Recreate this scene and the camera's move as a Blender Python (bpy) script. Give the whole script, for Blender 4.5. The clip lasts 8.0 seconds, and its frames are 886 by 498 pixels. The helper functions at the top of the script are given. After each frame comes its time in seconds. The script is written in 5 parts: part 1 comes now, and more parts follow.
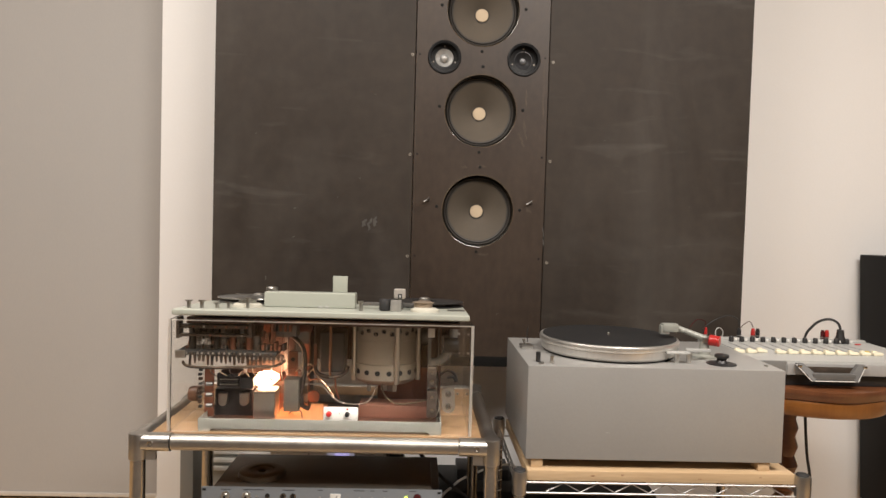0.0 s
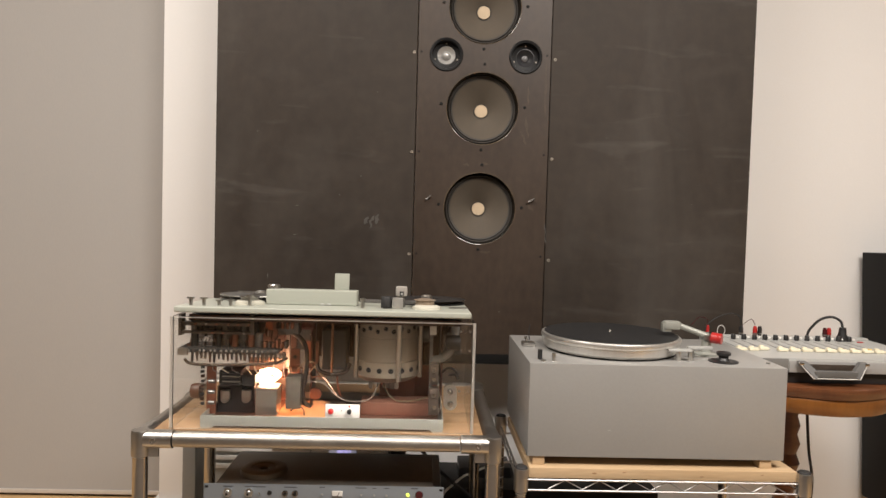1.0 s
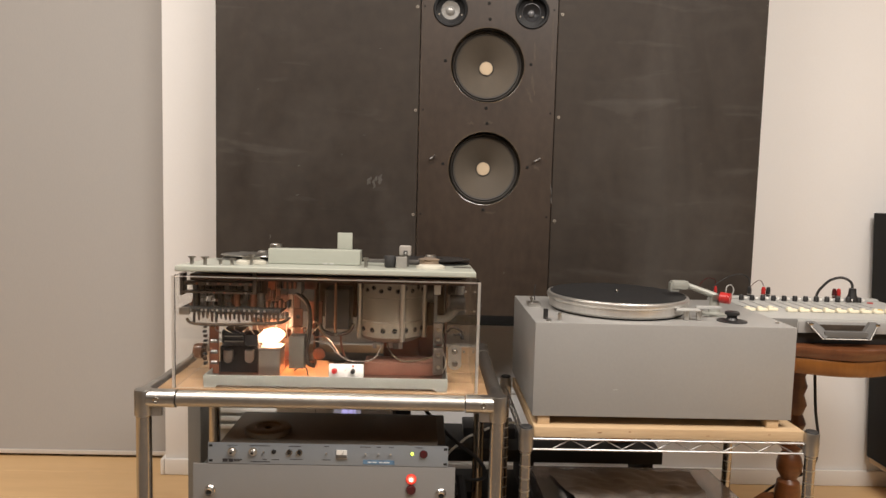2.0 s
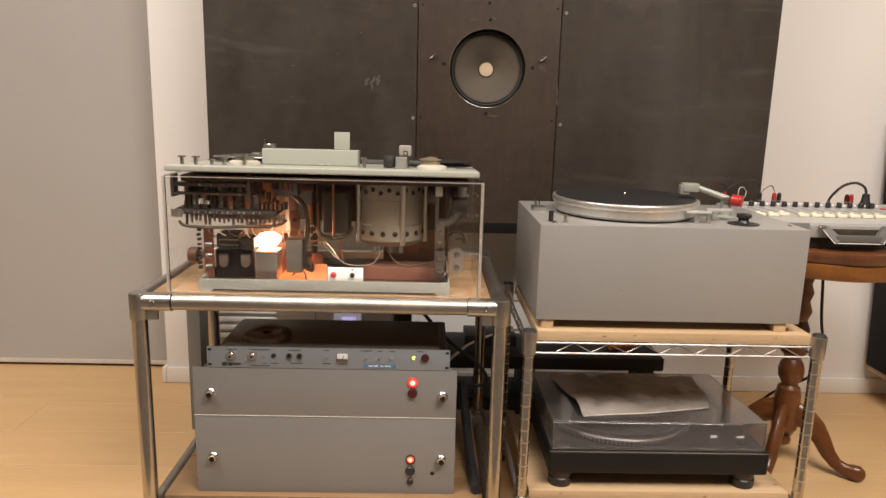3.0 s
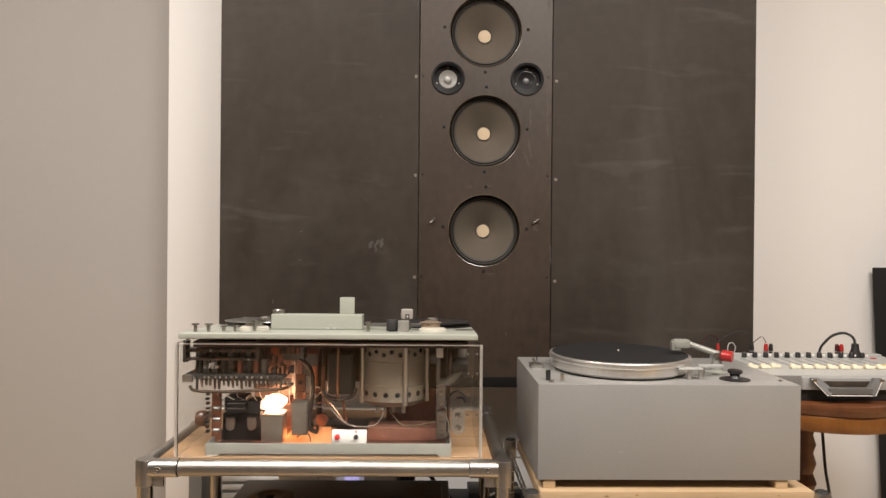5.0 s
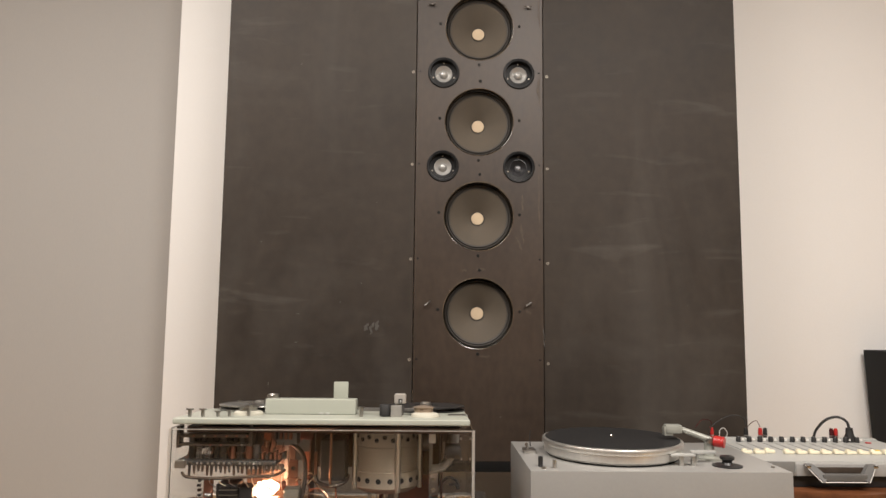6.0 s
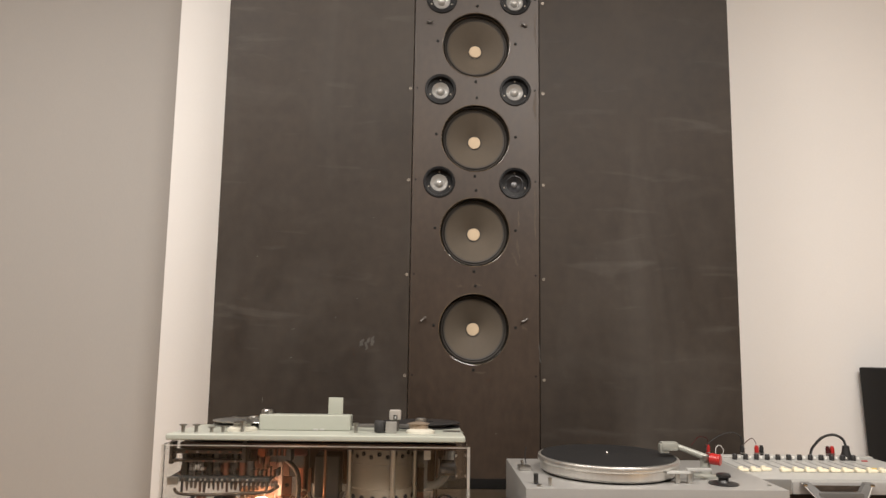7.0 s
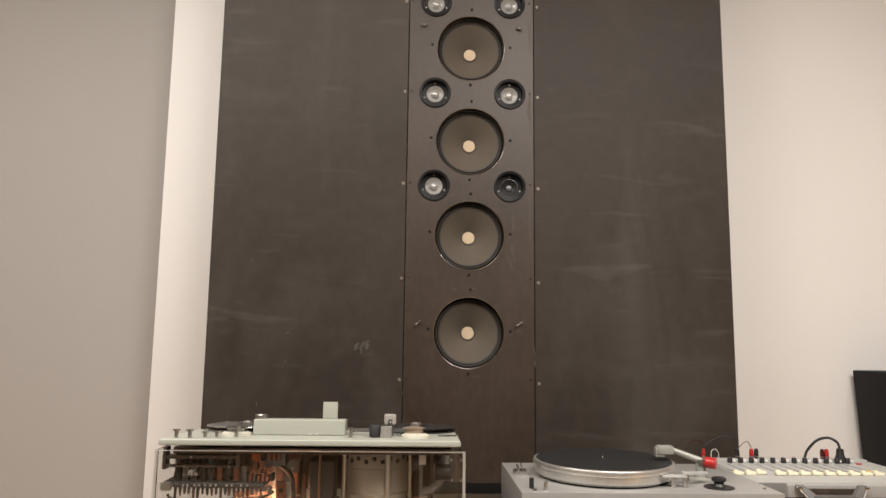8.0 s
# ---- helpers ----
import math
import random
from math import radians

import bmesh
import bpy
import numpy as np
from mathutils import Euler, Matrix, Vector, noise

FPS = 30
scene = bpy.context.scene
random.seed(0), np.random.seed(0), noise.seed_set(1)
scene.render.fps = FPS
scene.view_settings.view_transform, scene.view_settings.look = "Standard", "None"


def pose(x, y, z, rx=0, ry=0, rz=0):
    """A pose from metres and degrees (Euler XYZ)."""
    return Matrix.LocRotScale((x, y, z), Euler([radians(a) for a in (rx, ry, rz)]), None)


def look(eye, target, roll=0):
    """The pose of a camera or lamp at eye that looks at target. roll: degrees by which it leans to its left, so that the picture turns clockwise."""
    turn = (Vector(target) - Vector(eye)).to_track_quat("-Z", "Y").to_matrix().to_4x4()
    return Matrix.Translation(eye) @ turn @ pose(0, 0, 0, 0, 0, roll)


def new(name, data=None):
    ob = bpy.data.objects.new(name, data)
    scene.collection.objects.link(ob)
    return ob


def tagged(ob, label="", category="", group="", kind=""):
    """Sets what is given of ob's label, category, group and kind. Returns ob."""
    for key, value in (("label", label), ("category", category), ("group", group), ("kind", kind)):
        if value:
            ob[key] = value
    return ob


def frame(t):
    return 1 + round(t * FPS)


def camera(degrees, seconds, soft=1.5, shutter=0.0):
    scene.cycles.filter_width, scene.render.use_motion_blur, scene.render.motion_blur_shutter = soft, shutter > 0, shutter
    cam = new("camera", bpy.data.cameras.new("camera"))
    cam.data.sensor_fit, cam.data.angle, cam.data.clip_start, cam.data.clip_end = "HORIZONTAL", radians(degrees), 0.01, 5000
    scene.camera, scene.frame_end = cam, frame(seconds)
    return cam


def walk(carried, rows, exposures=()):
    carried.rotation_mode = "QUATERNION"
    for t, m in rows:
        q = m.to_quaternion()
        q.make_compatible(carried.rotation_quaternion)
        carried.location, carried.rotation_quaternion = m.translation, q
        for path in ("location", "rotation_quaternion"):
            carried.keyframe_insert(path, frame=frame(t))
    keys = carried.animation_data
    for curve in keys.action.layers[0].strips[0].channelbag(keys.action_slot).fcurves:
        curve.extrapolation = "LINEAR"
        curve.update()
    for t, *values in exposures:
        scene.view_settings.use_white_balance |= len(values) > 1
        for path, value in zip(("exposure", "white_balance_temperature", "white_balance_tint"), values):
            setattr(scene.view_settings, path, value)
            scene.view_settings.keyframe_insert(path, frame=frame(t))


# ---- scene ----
cam = camera(64.9, 8.0)
PATH = [
    (0, (0.042, 0.03, 0.957), (0.103, 2.028, 0.882), 1.6),
    (0.5, (0.044, 0.029, 0.958), (0.1, 2.027, 0.887), 1.6),
    (1, (0.042, 0.03, 0.956), (0.098, 2.028, 0.875), 1.6),
    (2.3, (0.045, 0.071, 0.924), (0.088, 2.055, 0.675), 1.5),
    (2.5, (0.045, 0.084, 0.913), (0.092, 2.059, 0.604), 1.5),
    (3, (0.042, 0.101, 0.894), (0.093, 2.06, 0.491), 1.5),
    (3.3, (0.042, 0.11, 0.889), (0.089, 2.063, 0.46), 1.4),
    (3.5, (0.043, 0.108, 0.887), (0.085, 2.062, 0.464), 1.4),
    (4, (0.040, 0.099, 0.897), (0.081, 2.068, 0.551), 1.2),
    (4.5, (0.044, 0.073, 0.92), (0.078, 2.065, 0.741), 0.8),
    (5, (0.046, 0.037, 0.946), (0.082, 2.036, 0.94), 0.5),
    (5.2, (0.049, 0.022, 0.955), (0.083, 2.020, 1.018), 0.5),
    (6.5, (0.060, -0.004, 0.968), (0.1, 1.981, 1.203), 0.7),
    (7, (0.060, -0.003, 0.967), (0.105, 1.979, 1.22), 0.8),
    (7.5, (0.058, 0.0, 0.967), (0.112, 1.982, 1.228), 0.8),
    (8, (0.057, 0.001, 0.968), (0.12, 1.983, 1.231), 0.7),
]
walk(cam, [(t, look(eye, target, roll)) for t, eye, target, roll in PATH], [(0, 0.0, 6500, 10), (1.5, 0.0, 6500, 10), (2.6, 0.0, 6750, 12), (3.4, 0.0, 6850, 13), (4.2, 0.0, 6620, 11.5), (5.3, 0.0, 6500, 10), (8, 0.0, 6500, 10)])

# ---------------------------------------------------------------- light
scene.view_settings.exposure = 0.0
world = bpy.data.worlds.new("room_dark")
world.use_nodes = True
world.node_tree.nodes["Background"].inputs[0].default_value = (0.9, 0.8, 0.7, 1)
world.node_tree.nodes["Background"].inputs[1].default_value = 0.02
scene.world = world


def area_lamp(name, at, aim, sx, sy, watts, colour):
    d = bpy.data.lights.new(name, "AREA")
    d.shape, d.size, d.size_y, d.energy, d.color = "RECTANGLE", sx, sy, watts, colour
    ob = new(name, d)
    ob.matrix_world = look(at, aim)
    return ob


WARM = (1.0, 0.932, 0.865)
area_lamp("ceiling_lamp", (-1.05, 0.60, 2.69), (-1.05, 0.60, 0), 1.5, 0.9, 66, WARM)
area_lamp("ceiling_lamp", (1.05, -0.1, 2.69), (1.05, -0.1, 0), 1.5, 0.9, 114, WARM)


# ---------------------------------------------------------------- materials
def mat(name, colour, rough=0.5, metal=0.0, var=0.12, scale=8.0, grain=60.0, bump=0.05, stretch=(1, 1, 1), dark=None, spec=None, coat=0.0, rvar=0.15, piece=0.0):
    """A surface with a broad and a fine variation of colour and roughness, and fine relief."""
    m = bpy.data.materials.new(name)
    m.use_nodes = True
    nt = m.node_tree
    n, l = nt.nodes, nt.links
    p = n["Principled BSDF"]
    co = n.new("ShaderNodeTexCoord")
    mp = n.new("ShaderNodeMapping")
    mp.inputs["Scale"].default_value = stretch
    l.new(co.outputs["Object"], mp.inputs["Vector"])
    a = n.new("ShaderNodeTexNoise")
    a.inputs["Scale"].default_value, a.inputs["Detail"].default_value, a.inputs["Roughness"].default_value = scale, 6, 0.6
    b = n.new("ShaderNodeTexNoise")
    b.inputs["Scale"].default_value, b.inputs["Detail"].default_value = grain, 4
    l.new(mp.outputs[0], a.inputs["Vector"]), l.new(mp.outputs[0], b.inputs["Vector"])
    mixf = n.new("ShaderNodeMath")
    mixf.operation = "MULTIPLY_ADD"
    l.new(a.outputs["Fac"], mixf.inputs[0])
    mixf.inputs[1].default_value = 0.65
    half = n.new("ShaderNodeMath")
    half.operation = "MULTIPLY"
    l.new(b.outputs["Fac"], half.inputs[0])
    half.inputs[1].default_value = 0.35
    l.new(half.outputs[0], mixf.inputs[2])
    fac = mixf.outputs[0]
    if piece:
        info = n.new("ShaderNodeObjectInfo")
        pm = n.new("ShaderNodeMath")
        pm.operation = "MULTIPLY_ADD"
        l.new(info.outputs["Random"], pm.inputs[0])
        pm.inputs[1].default_value = piece
        l.new(fac, pm.inputs[2])
        fac = pm.outputs[0]
        shift = n.new("ShaderNodeMath")
        shift.operation = "MULTIPLY"
        l.new(info.outputs["Random"], shift.inputs[0])
        shift.inputs[1].default_value = 37.0
        l.new(shift.outputs[0], mp.inputs["Location"])
    ramp = n.new("ShaderNodeValToRGB")
    e = ramp.color_ramp.elements
    e[0].position, e[1].position = 0.3, 0.7 + piece
    lo = dark or [c * (1 - var) for c in colour]
    hi = [min(1, c * (1 + var)) for c in colour] if not dark else colour
    e[0].color, e[1].color = (*lo, 1), (*hi, 1)
    l.new(fac, ramp.inputs[0])
    l.new(ramp.outputs[0], p.inputs["Base Color"])
    p.inputs["Metallic"].default_value = metal
    rr = n.new("ShaderNodeMapRange")
    rr.inputs["To Min"].default_value, rr.inputs["To Max"].default_value = max(0.02, rough * (1 - rvar)), min(1, rough * (1 + rvar))
    l.new(fac, rr.inputs["Value"]), l.new(rr.outputs[0], p.inputs["Roughness"])
    if bump:
        bp = n.new("ShaderNodeBump")
        bp.inputs["Strength"].default_value, bp.inputs["Distance"].default_value = bump, 0.002
        l.new(b.outputs["Fac"], bp.inputs["Height"]), l.new(bp.outputs[0], p.inputs["Normal"])
    if spec is not None:
        p.inputs["Specular IOR Level"].default_value = spec
    p.inputs["Coat Weight"].default_value = coat
    return m


def wiped(m, colour, amount):
    """Pale, soft wipe marks and dust over a dark stained board."""
    nt = m.node_tree
    n, l = nt.nodes, nt.links
    p = n["Principled BSDF"]
    old = p.inputs["Base Color"].links[0].from_socket
    co = n.new("ShaderNodeTexCoord")
    facs = []
    for scale, stretch, lo, hi, share in ((2.2, (1.6, 1, 0.5), 0.50, 0.80, 1.0), (5.0, (0.7, 1, 1.7), 0.55, 0.85, 0.5), (3.0, (1.3, 1, 7.0), 0.60, 0.82, 1.0)):
        mp = n.new("ShaderNodeMapping")
        mp.inputs["Scale"].default_value = stretch
        l.new(co.outputs["Object"], mp.inputs["Vector"])
        t = n.new("ShaderNodeTexNoise")
        t.inputs["Scale"].default_value, t.inputs["Detail"].default_value, t.inputs["Distortion"].default_value = scale, 5, 0.6
        l.new(mp.outputs[0], t.inputs["Vector"])
        r = n.new("ShaderNodeMapRange")
        r.inputs["From Min"].default_value, r.inputs["From Max"].default_value = lo, hi
        r.inputs["To Max"].default_value = amount * share
        l.new(t.outputs["Fac"], r.inputs["Value"])
        facs.append(r.outputs[0])
    s = n.new("ShaderNodeMath")
    s.operation = "ADD"
    s.use_clamp = True
    l.new(facs[0], s.inputs[0]), l.new(facs[1], s.inputs[1])
    s2 = n.new("ShaderNodeMath")
    s2.operation = "ADD"
    s2.use_clamp = True
    l.new(s.outputs[0], s2.inputs[0]), l.new(facs[2], s2.inputs[1])
    mx = n.new("ShaderNodeMixRGB")
    l.new(s2.outputs[0], mx.inputs[0]), l.new(old, mx.inputs[1])
    mx.inputs[2].default_value = (*colour, 1)
    l.new(mx.outputs[0], p.inputs["Base Color"])


def glass_mat(name, colour, rough=0.02, through_amount=1.0, ior=1.49):
    m = bpy.data.materials.new(name)
    m.use_nodes = True
    p = m.node_tree.nodes["Principled BSDF"]
    p.inputs["Base Color"].default_value = (*colour, 1)
    p.inputs["Roughness"].default_value = rough
    p.inputs["IOR"].default_value = ior
    p.inputs["Transmission Weight"].default_value = through_amount
    return m


def glow_mat(name, colour, strength):
    m = bpy.data.materials.new(name)
    m.use_nodes = True
    p = m.node_tree.nodes["Principled BSDF"]
    p.inputs["Base Color"].default_value = (*colour, 1)
    p.inputs["Emission Color"].default_value = (*colour, 1)
    p.inputs["Emission Strength"].default_value = strength
    return m


M_WALL = mat("wall_paint", (0.77, 0.755, 0.735), 0.85, var=0.02, scale=1.5, grain=180, bump=0.12)
# Unseen walls only: dark brown to lessen bounce and darken reflections.
M_FARWALL = mat("unseen_dark_wall", (0.16, 0.135, 0.11), 0.6, var=0.2, scale=1.5, grain=12, stretch=(4, 4, 0.6))
M_CEIL = mat("ceiling_paint", (0.8, 0.78, 0.75), 0.9, var=0.02, scale=1.5, bump=0.05)
M_BASEB = mat("baseboard_paint", (0.76, 0.73, 0.69), 0.45, var=0.03, scale=3, bump=0.03)
M_BLIND = mat("blind_fabric", (0.385, 0.368, 0.349), 0.9, var=0.04, scale=0.8, grain=400, bump=0.12, stretch=(1, 1, 0.25))
M_FLOOR = mat("oak_plank", (0.65, 0.435, 0.222), 0.42, dark=(0.53, 0.335, 0.160), scale=2.2, grain=18, bump=0.03, stretch=(0.7, 7, 7), piece=0.15)
M_PLY = mat("black_stained_plywood", (0.048, 0.0368, 0.0280), 0.58, dark=(0.020, 0.0152, 0.0116), scale=1.3, grain=26, bump=0.14, stretch=(1.1, 1, 1.0), rvar=0.2, spec=0.30)
wiped(M_PLY, (0.100, 0.090, 0.079), 0.40)
M_BAFFLE = mat("worn_brown_black_plywood", (0.054, 0.0355, 0.0235), 0.45, dark=(0.022, 0.0145, 0.0100), scale=3, grain=50, bump=0.12, stretch=(1.2, 1, 0.7), rvar=0.3, spec=0.5)
M_CHROME = mat("polished_steel", (0.44, 0.42, 0.39), 0.2, 1.0, var=0.15, scale=12, grain=90, bump=0.02, rvar=0.4)
M_STEEL = mat("brushed_steel", (0.48, 0.465, 0.44), 0.32, 1.0, var=0.1, scale=8, grain=120, bump=0.04)
M_PIPE = mat("worn_chromed_pipe", (0.40, 0.375, 0.34), 0.42, 1.0, var=0.12, scale=16, grain=90, bump=0.03, rvar=0.3)
M_DARKSTEEL = mat("dull_dark_steel", (0.20, 0.19, 0.18), 0.45, 0.8, var=0.2, scale=14, grain=90)
M_BOARD = mat("light_birch_board", (0.58, 0.42, 0.255), 0.55, dark=(0.43, 0.295, 0.165), scale=3, grain=24, bump=0.05, stretch=(0.8, 9, 9))
M_GREYBOX = mat("silver_grey_lacquer", (0.350, 0.343, 0.328), 0.42, 0.35, var=0.05, scale=2.5, grain=220, bump=0.05, rvar=0.2)
M_GREYPANEL = mat("grey_hammered_panel", (0.238, 0.234, 0.228), 0.5, 0.2, var=0.05, scale=4, grain=260, bump=0.05)
M_BLUEGREY = mat("blue_grey_panel", (0.27, 0.30, 0.33), 0.42, 0.3, var=0.05, scale=6, grain=200, bump=0.04)
M_BLACK = mat("black_plastic", (0.018, 0.017, 0.017), 0.42, var=0.25, scale=10, grain=150, bump=0.05)
M_BLACKMATT = mat("black_matt_paint", (0.020, 0.019, 0.018), 0.75, var=0.25, scale=5, grain=120, bump=0.06)
M_RUBBER = mat("black_rubber", (0.022, 0.021, 0.021), 0.7, var=0.2, scale=20, grain=200)
M_CONE = mat("grey_brown_paper_cone", (0.082, 0.066, 0.048), 0.8, var=0.14, scale=14, grain=300, bump=0.2)
M_SURROUND = mat("dark_surround", (0.035, 0.031, 0.027), 0.6, var=0.2, scale=30, grain=200, bump=0.1)
M_DOME = mat("cream_dust_cap", (0.52, 0.41, 0.28), 0.7, var=0.08, scale=30, grain=300, bump=0.1)
M_GREEN = mat("pale_green_enamel", (0.365, 0.378, 0.325), 0.36, var=0.035, scale=5, grain=90, bump=0.03)
M_COPPER = mat("copper_plate", (0.25, 0.100, 0.058), 0.42, 0.6, var=0.25, scale=9, grain=80, bump=0.08, rvar=0.3)
M_WOOD = mat("red_brown_varnished_wood", (0.155, 0.052, 0.013), 0.32, dark=(0.065, 0.020, 0.006), scale=4, grain=30, bump=0.03, stretch=(1, 1, 5), coat=0.1)
M_AMBERWOOD = mat("amber_varnished_wood", (0.215, 0.080, 0.016), 0.3, dark=(0.125, 0.044, 0.009), scale=4, grain=30, bump=0.03, stretch=(6, 6, 1), coat=0.3)
M_SHELF = mat("brown_pine_shelf", (0.33, 0.205, 0.105), 0.5, dark=(0.22, 0.125, 0.060), scale=3, grain=22, bump=0.05, stretch=(0.8, 9, 9))
# Grey-green tray paint, darkened to carry the shade under the deck.
M_TRAY = mat("darkened_tray_enamel", (0.215, 0.215, 0.190), 0.4, var=0.05, scale=6, grain=80, bump=0.04)
M_EDGE = glass_mat("pale_edge_strip", (0.80, 0.76, 0.70), 0.35, 0.72)
M_ACRYL = glass_mat("clear_acrylic", (0.97, 0.97, 0.96), 0.015)
M_ACRYL2 = glass_mat("clear_acrylic_pane", (0.96, 0.96, 0.95), 0.03, 1.0, 1.2)
M_ACRYL3 = glass_mat("clear_acrylic_front", (0.98, 0.98, 0.97), 0.01, 1.0, 1.38)
M_SMOKE = glass_mat("smoked_acrylic", (0.76, 0.72, 0.71), 0.10, 0.98)
M_SILVER = mat("cast_aluminium", (0.66, 0.65, 0.62), 0.3, 1.0, var=0.08, scale=10, grain=160, bump=0.04)
M_CREAM = mat("cream_plastic", (0.80, 0.74, 0.56), 0.4, var=0.05, scale=20, grain=100, bump=0.02)
M_RED = mat("red_plastic", (0.40, 0.020, 0.018), 0.35, var=0.1, scale=20, grain=100, bump=0.02)
M_WHITE = mat("white_plastic", (0.74, 0.72, 0.68), 0.4, var=0.04, scale=10, grain=100, bump=0.02)
M_MIXER = mat("light_grey_case_paint", (0.44, 0.44, 0.42), 0.42, 0.1, var=0.04, scale=6, grain=140, bump=0.03)
M_MIXDARK = mat("mid_grey_case_paint", (0.20, 0.20, 0.192), 0.45, 0.2, var=0.06, scale=8, grain=140, bump=0.03)


# ---------------------------------------------------------------- mesh helpers
def box(bm, x0, x1, y0, y1, z0, z1, bevel=0.0, seg=2):
    g = bmesh.ops.create_cube(bm, size=1.0, matrix=Matrix.LocRotScale(((x0 + x1) / 2, (y0 + y1) / 2, (z0 + z1) / 2), None, (abs(x1 - x0), abs(y1 - y0), abs(z1 - z0))))
    if bevel:
        edges = list({e for v in g["verts"] for e in v.link_edges})
        bmesh.ops.bevel(bm, geom=edges, offset=bevel, segments=seg, affect="EDGES", profile=0.6)
    return bm


def rod(bm, a, b, r, seg=16, r2=None, caps=True):
    a, b = Vector(a), Vector(b)
    d = b - a
    m = Matrix.Translation((a + b) / 2) @ d.to_track_quat("Z", "Y").to_matrix().to_4x4()
    bmesh.ops.create_cone(bm, cap_ends=caps, segments=seg, radius1=r, radius2=r if r2 is None else r2, depth=d.length, matrix=m)
    return bm


def lathe(bm, prof, m=None, seg=32):
    """Turn (radius, height) pairs about z; a radius of 0 closes the end."""
    m = m or Matrix()
    rings = []
    for r, h in prof:
        if r < 1e-6:
            rings.append([bm.verts.new(m @ Vector((0, 0, h)))])
        else:
            rings.append([bm.verts.new(m @ Vector((r * math.cos(2 * math.pi * i / seg), r * math.sin(2 * math.pi * i / seg), h))) for i in range(seg)])
    for p, q in zip(rings, rings[1:]):
        for i in range(seg):
            j = (i + 1) % seg
            f = [p[i], p[j], q[j], q[i]] if len(p) > 1 and len(q) > 1 else ([p[i], p[j], q[0]] if len(q) == 1 else [p[0], q[j], q[i]])
            if len(p) > 1 or len(q) > 1:
                bm.faces.new(f)
    bmesh.ops.recalc_face_normals(bm, faces=bm.faces)
    return bm


def tube(bm, pts, r, seg=8, steps=6):
    """A round cable through points, smoothed."""
    pts = [Vector(p) for p in pts]
    way = []
    for i in range(len(pts) - 1):
        p0, p1, p2, p3 = pts[max(i - 1, 0)], pts[i], pts[i + 1], pts[min(i + 2, len(pts) - 1)]
        for k in range(steps):
            t = k / steps
            way.append(0.5 * (2 * p1 + (p2 - p0) * t + (2 * p0 - 5 * p1 + 4 * p2 - p3) * t * t + (3 * p1 - p0 - 3 * p2 + p3) * t ** 3))
    way.append(pts[-1])
    rings, up = [], Vector((0.31, 0.17, 0.93))
    for i, p in enumerate(way):
        d = (way[min(i + 1, len(way) - 1)] - way[max(i - 1, 0)]).normalized()
        s = d.cross(up)
        s = s.normalized() if s.length > 1e-3 else d.orthogonal().normalized()
        u = s.cross(d).normalized()
        up = u
        rings.append([bm.verts.new(p + r * (math.cos(2 * math.pi * k / seg) * s + math.sin(2 * math.pi * k / seg) * u)) for k in range(seg)])
    for a, b in zip(rings, rings[1:]):
        for k in range(seg):
            bm.faces.new([a[k], a[(k + 1) % seg], b[(k + 1) % seg], b[k]])
    bm.faces.new(rings[0]), bm.faces.new(rings[-1])
    bmesh.ops.recalc_face_normals(bm, faces=bm.faces)
    return bm


def B(x0, x1, y0, y1, z0, z1, bevel=0.0, seg=2):
    return box(bmesh.new(), x0, x1, y0, y1, z0, z1, bevel, seg)


def R(a, b, r, seg=20, r2=None):
    return rod(bmesh.new(), a, b, r, seg, r2)


def L(prof, m=None, seg=32):
    return lathe(bmesh.new(), prof, m, seg)


def T(pts, r, seg=8, steps=6):
    return tube(bmesh.new(), pts, r, seg, steps)


def spot(ob):
    m = Matrix()
    while ob:
        m, ob = ob.matrix_basis @ m, ob.parent
    return m


def part(name, bm, material, parent=None, label="", smooth=True):
    """One mesh object from a bmesh given in the room's metres, under a thing or a part."""
    me = bpy.data.meshes.new(name)
    if parent:
        bm.transform(spot(parent).inverted())
    if smooth:
        for f in bm.faces:
            f.smooth = True
        for e in bm.edges:
            if len(e.link_faces) == 2 and e.calc_face_angle(0) > 0.6:
                e.smooth = False
    bm.to_mesh(me)
    bm.free()
    me.materials.append(material)
    ob = new(name, me)
    ob.parent = parent
    if label:
        tagged(ob, label)
    return ob


def thing(name, at, label, category, turn=0, group=""):
    ob = new(name)
    ob.empty_display_size = 0.05
    ob.matrix_world = pose(*at, 0, 0, turn)
    return tagged(ob, label, category, group)


def solid(name, bm, material, label="", kind="structure", category=""):
    return tagged(part(name, bm, material), label, category, "", kind)


FACING = Matrix.Rotation(radians(90), 4, "X")  # turns z towards the viewer (-y)


def facing(x, y, z):
    return Matrix.Translation((x, y, z)) @ FACING


# ---------------------------------------------------------------- room
XL, XR, YB, YW, ZC = -2.3, 2.7, -4.6, 2.235, 2.72
PIER = -0.779
solid("wall_north", B(PIER, XR, YW, YW + 0.36, 0, ZC, 0.004), M_WALL, "plain warm white painted wall behind the loudspeaker")
solid("wall_recess", B(XL, PIER, YW + 0.26, YW + 0.36, 0, ZC), M_WALL, "white wall behind the grey blind")
solid("wall_west", B(XL - 0.12, XL, YB, YW + 0.36, 0, ZC), M_FARWALL, "unseen side wall, dark brown to cut bounced light")
solid("wall_east", B(XR, XR + 0.12, YB, YW + 0.36, 0, ZC), M_FARWALL, "unseen side wall, dark brown to cut bounced light")
solid("wall_south", B(XL - 0.12, XR + 0.12, YB - 0.12, YB, 0, ZC), M_FARWALL, "unseen far wall, dark brown to cut bounced light")
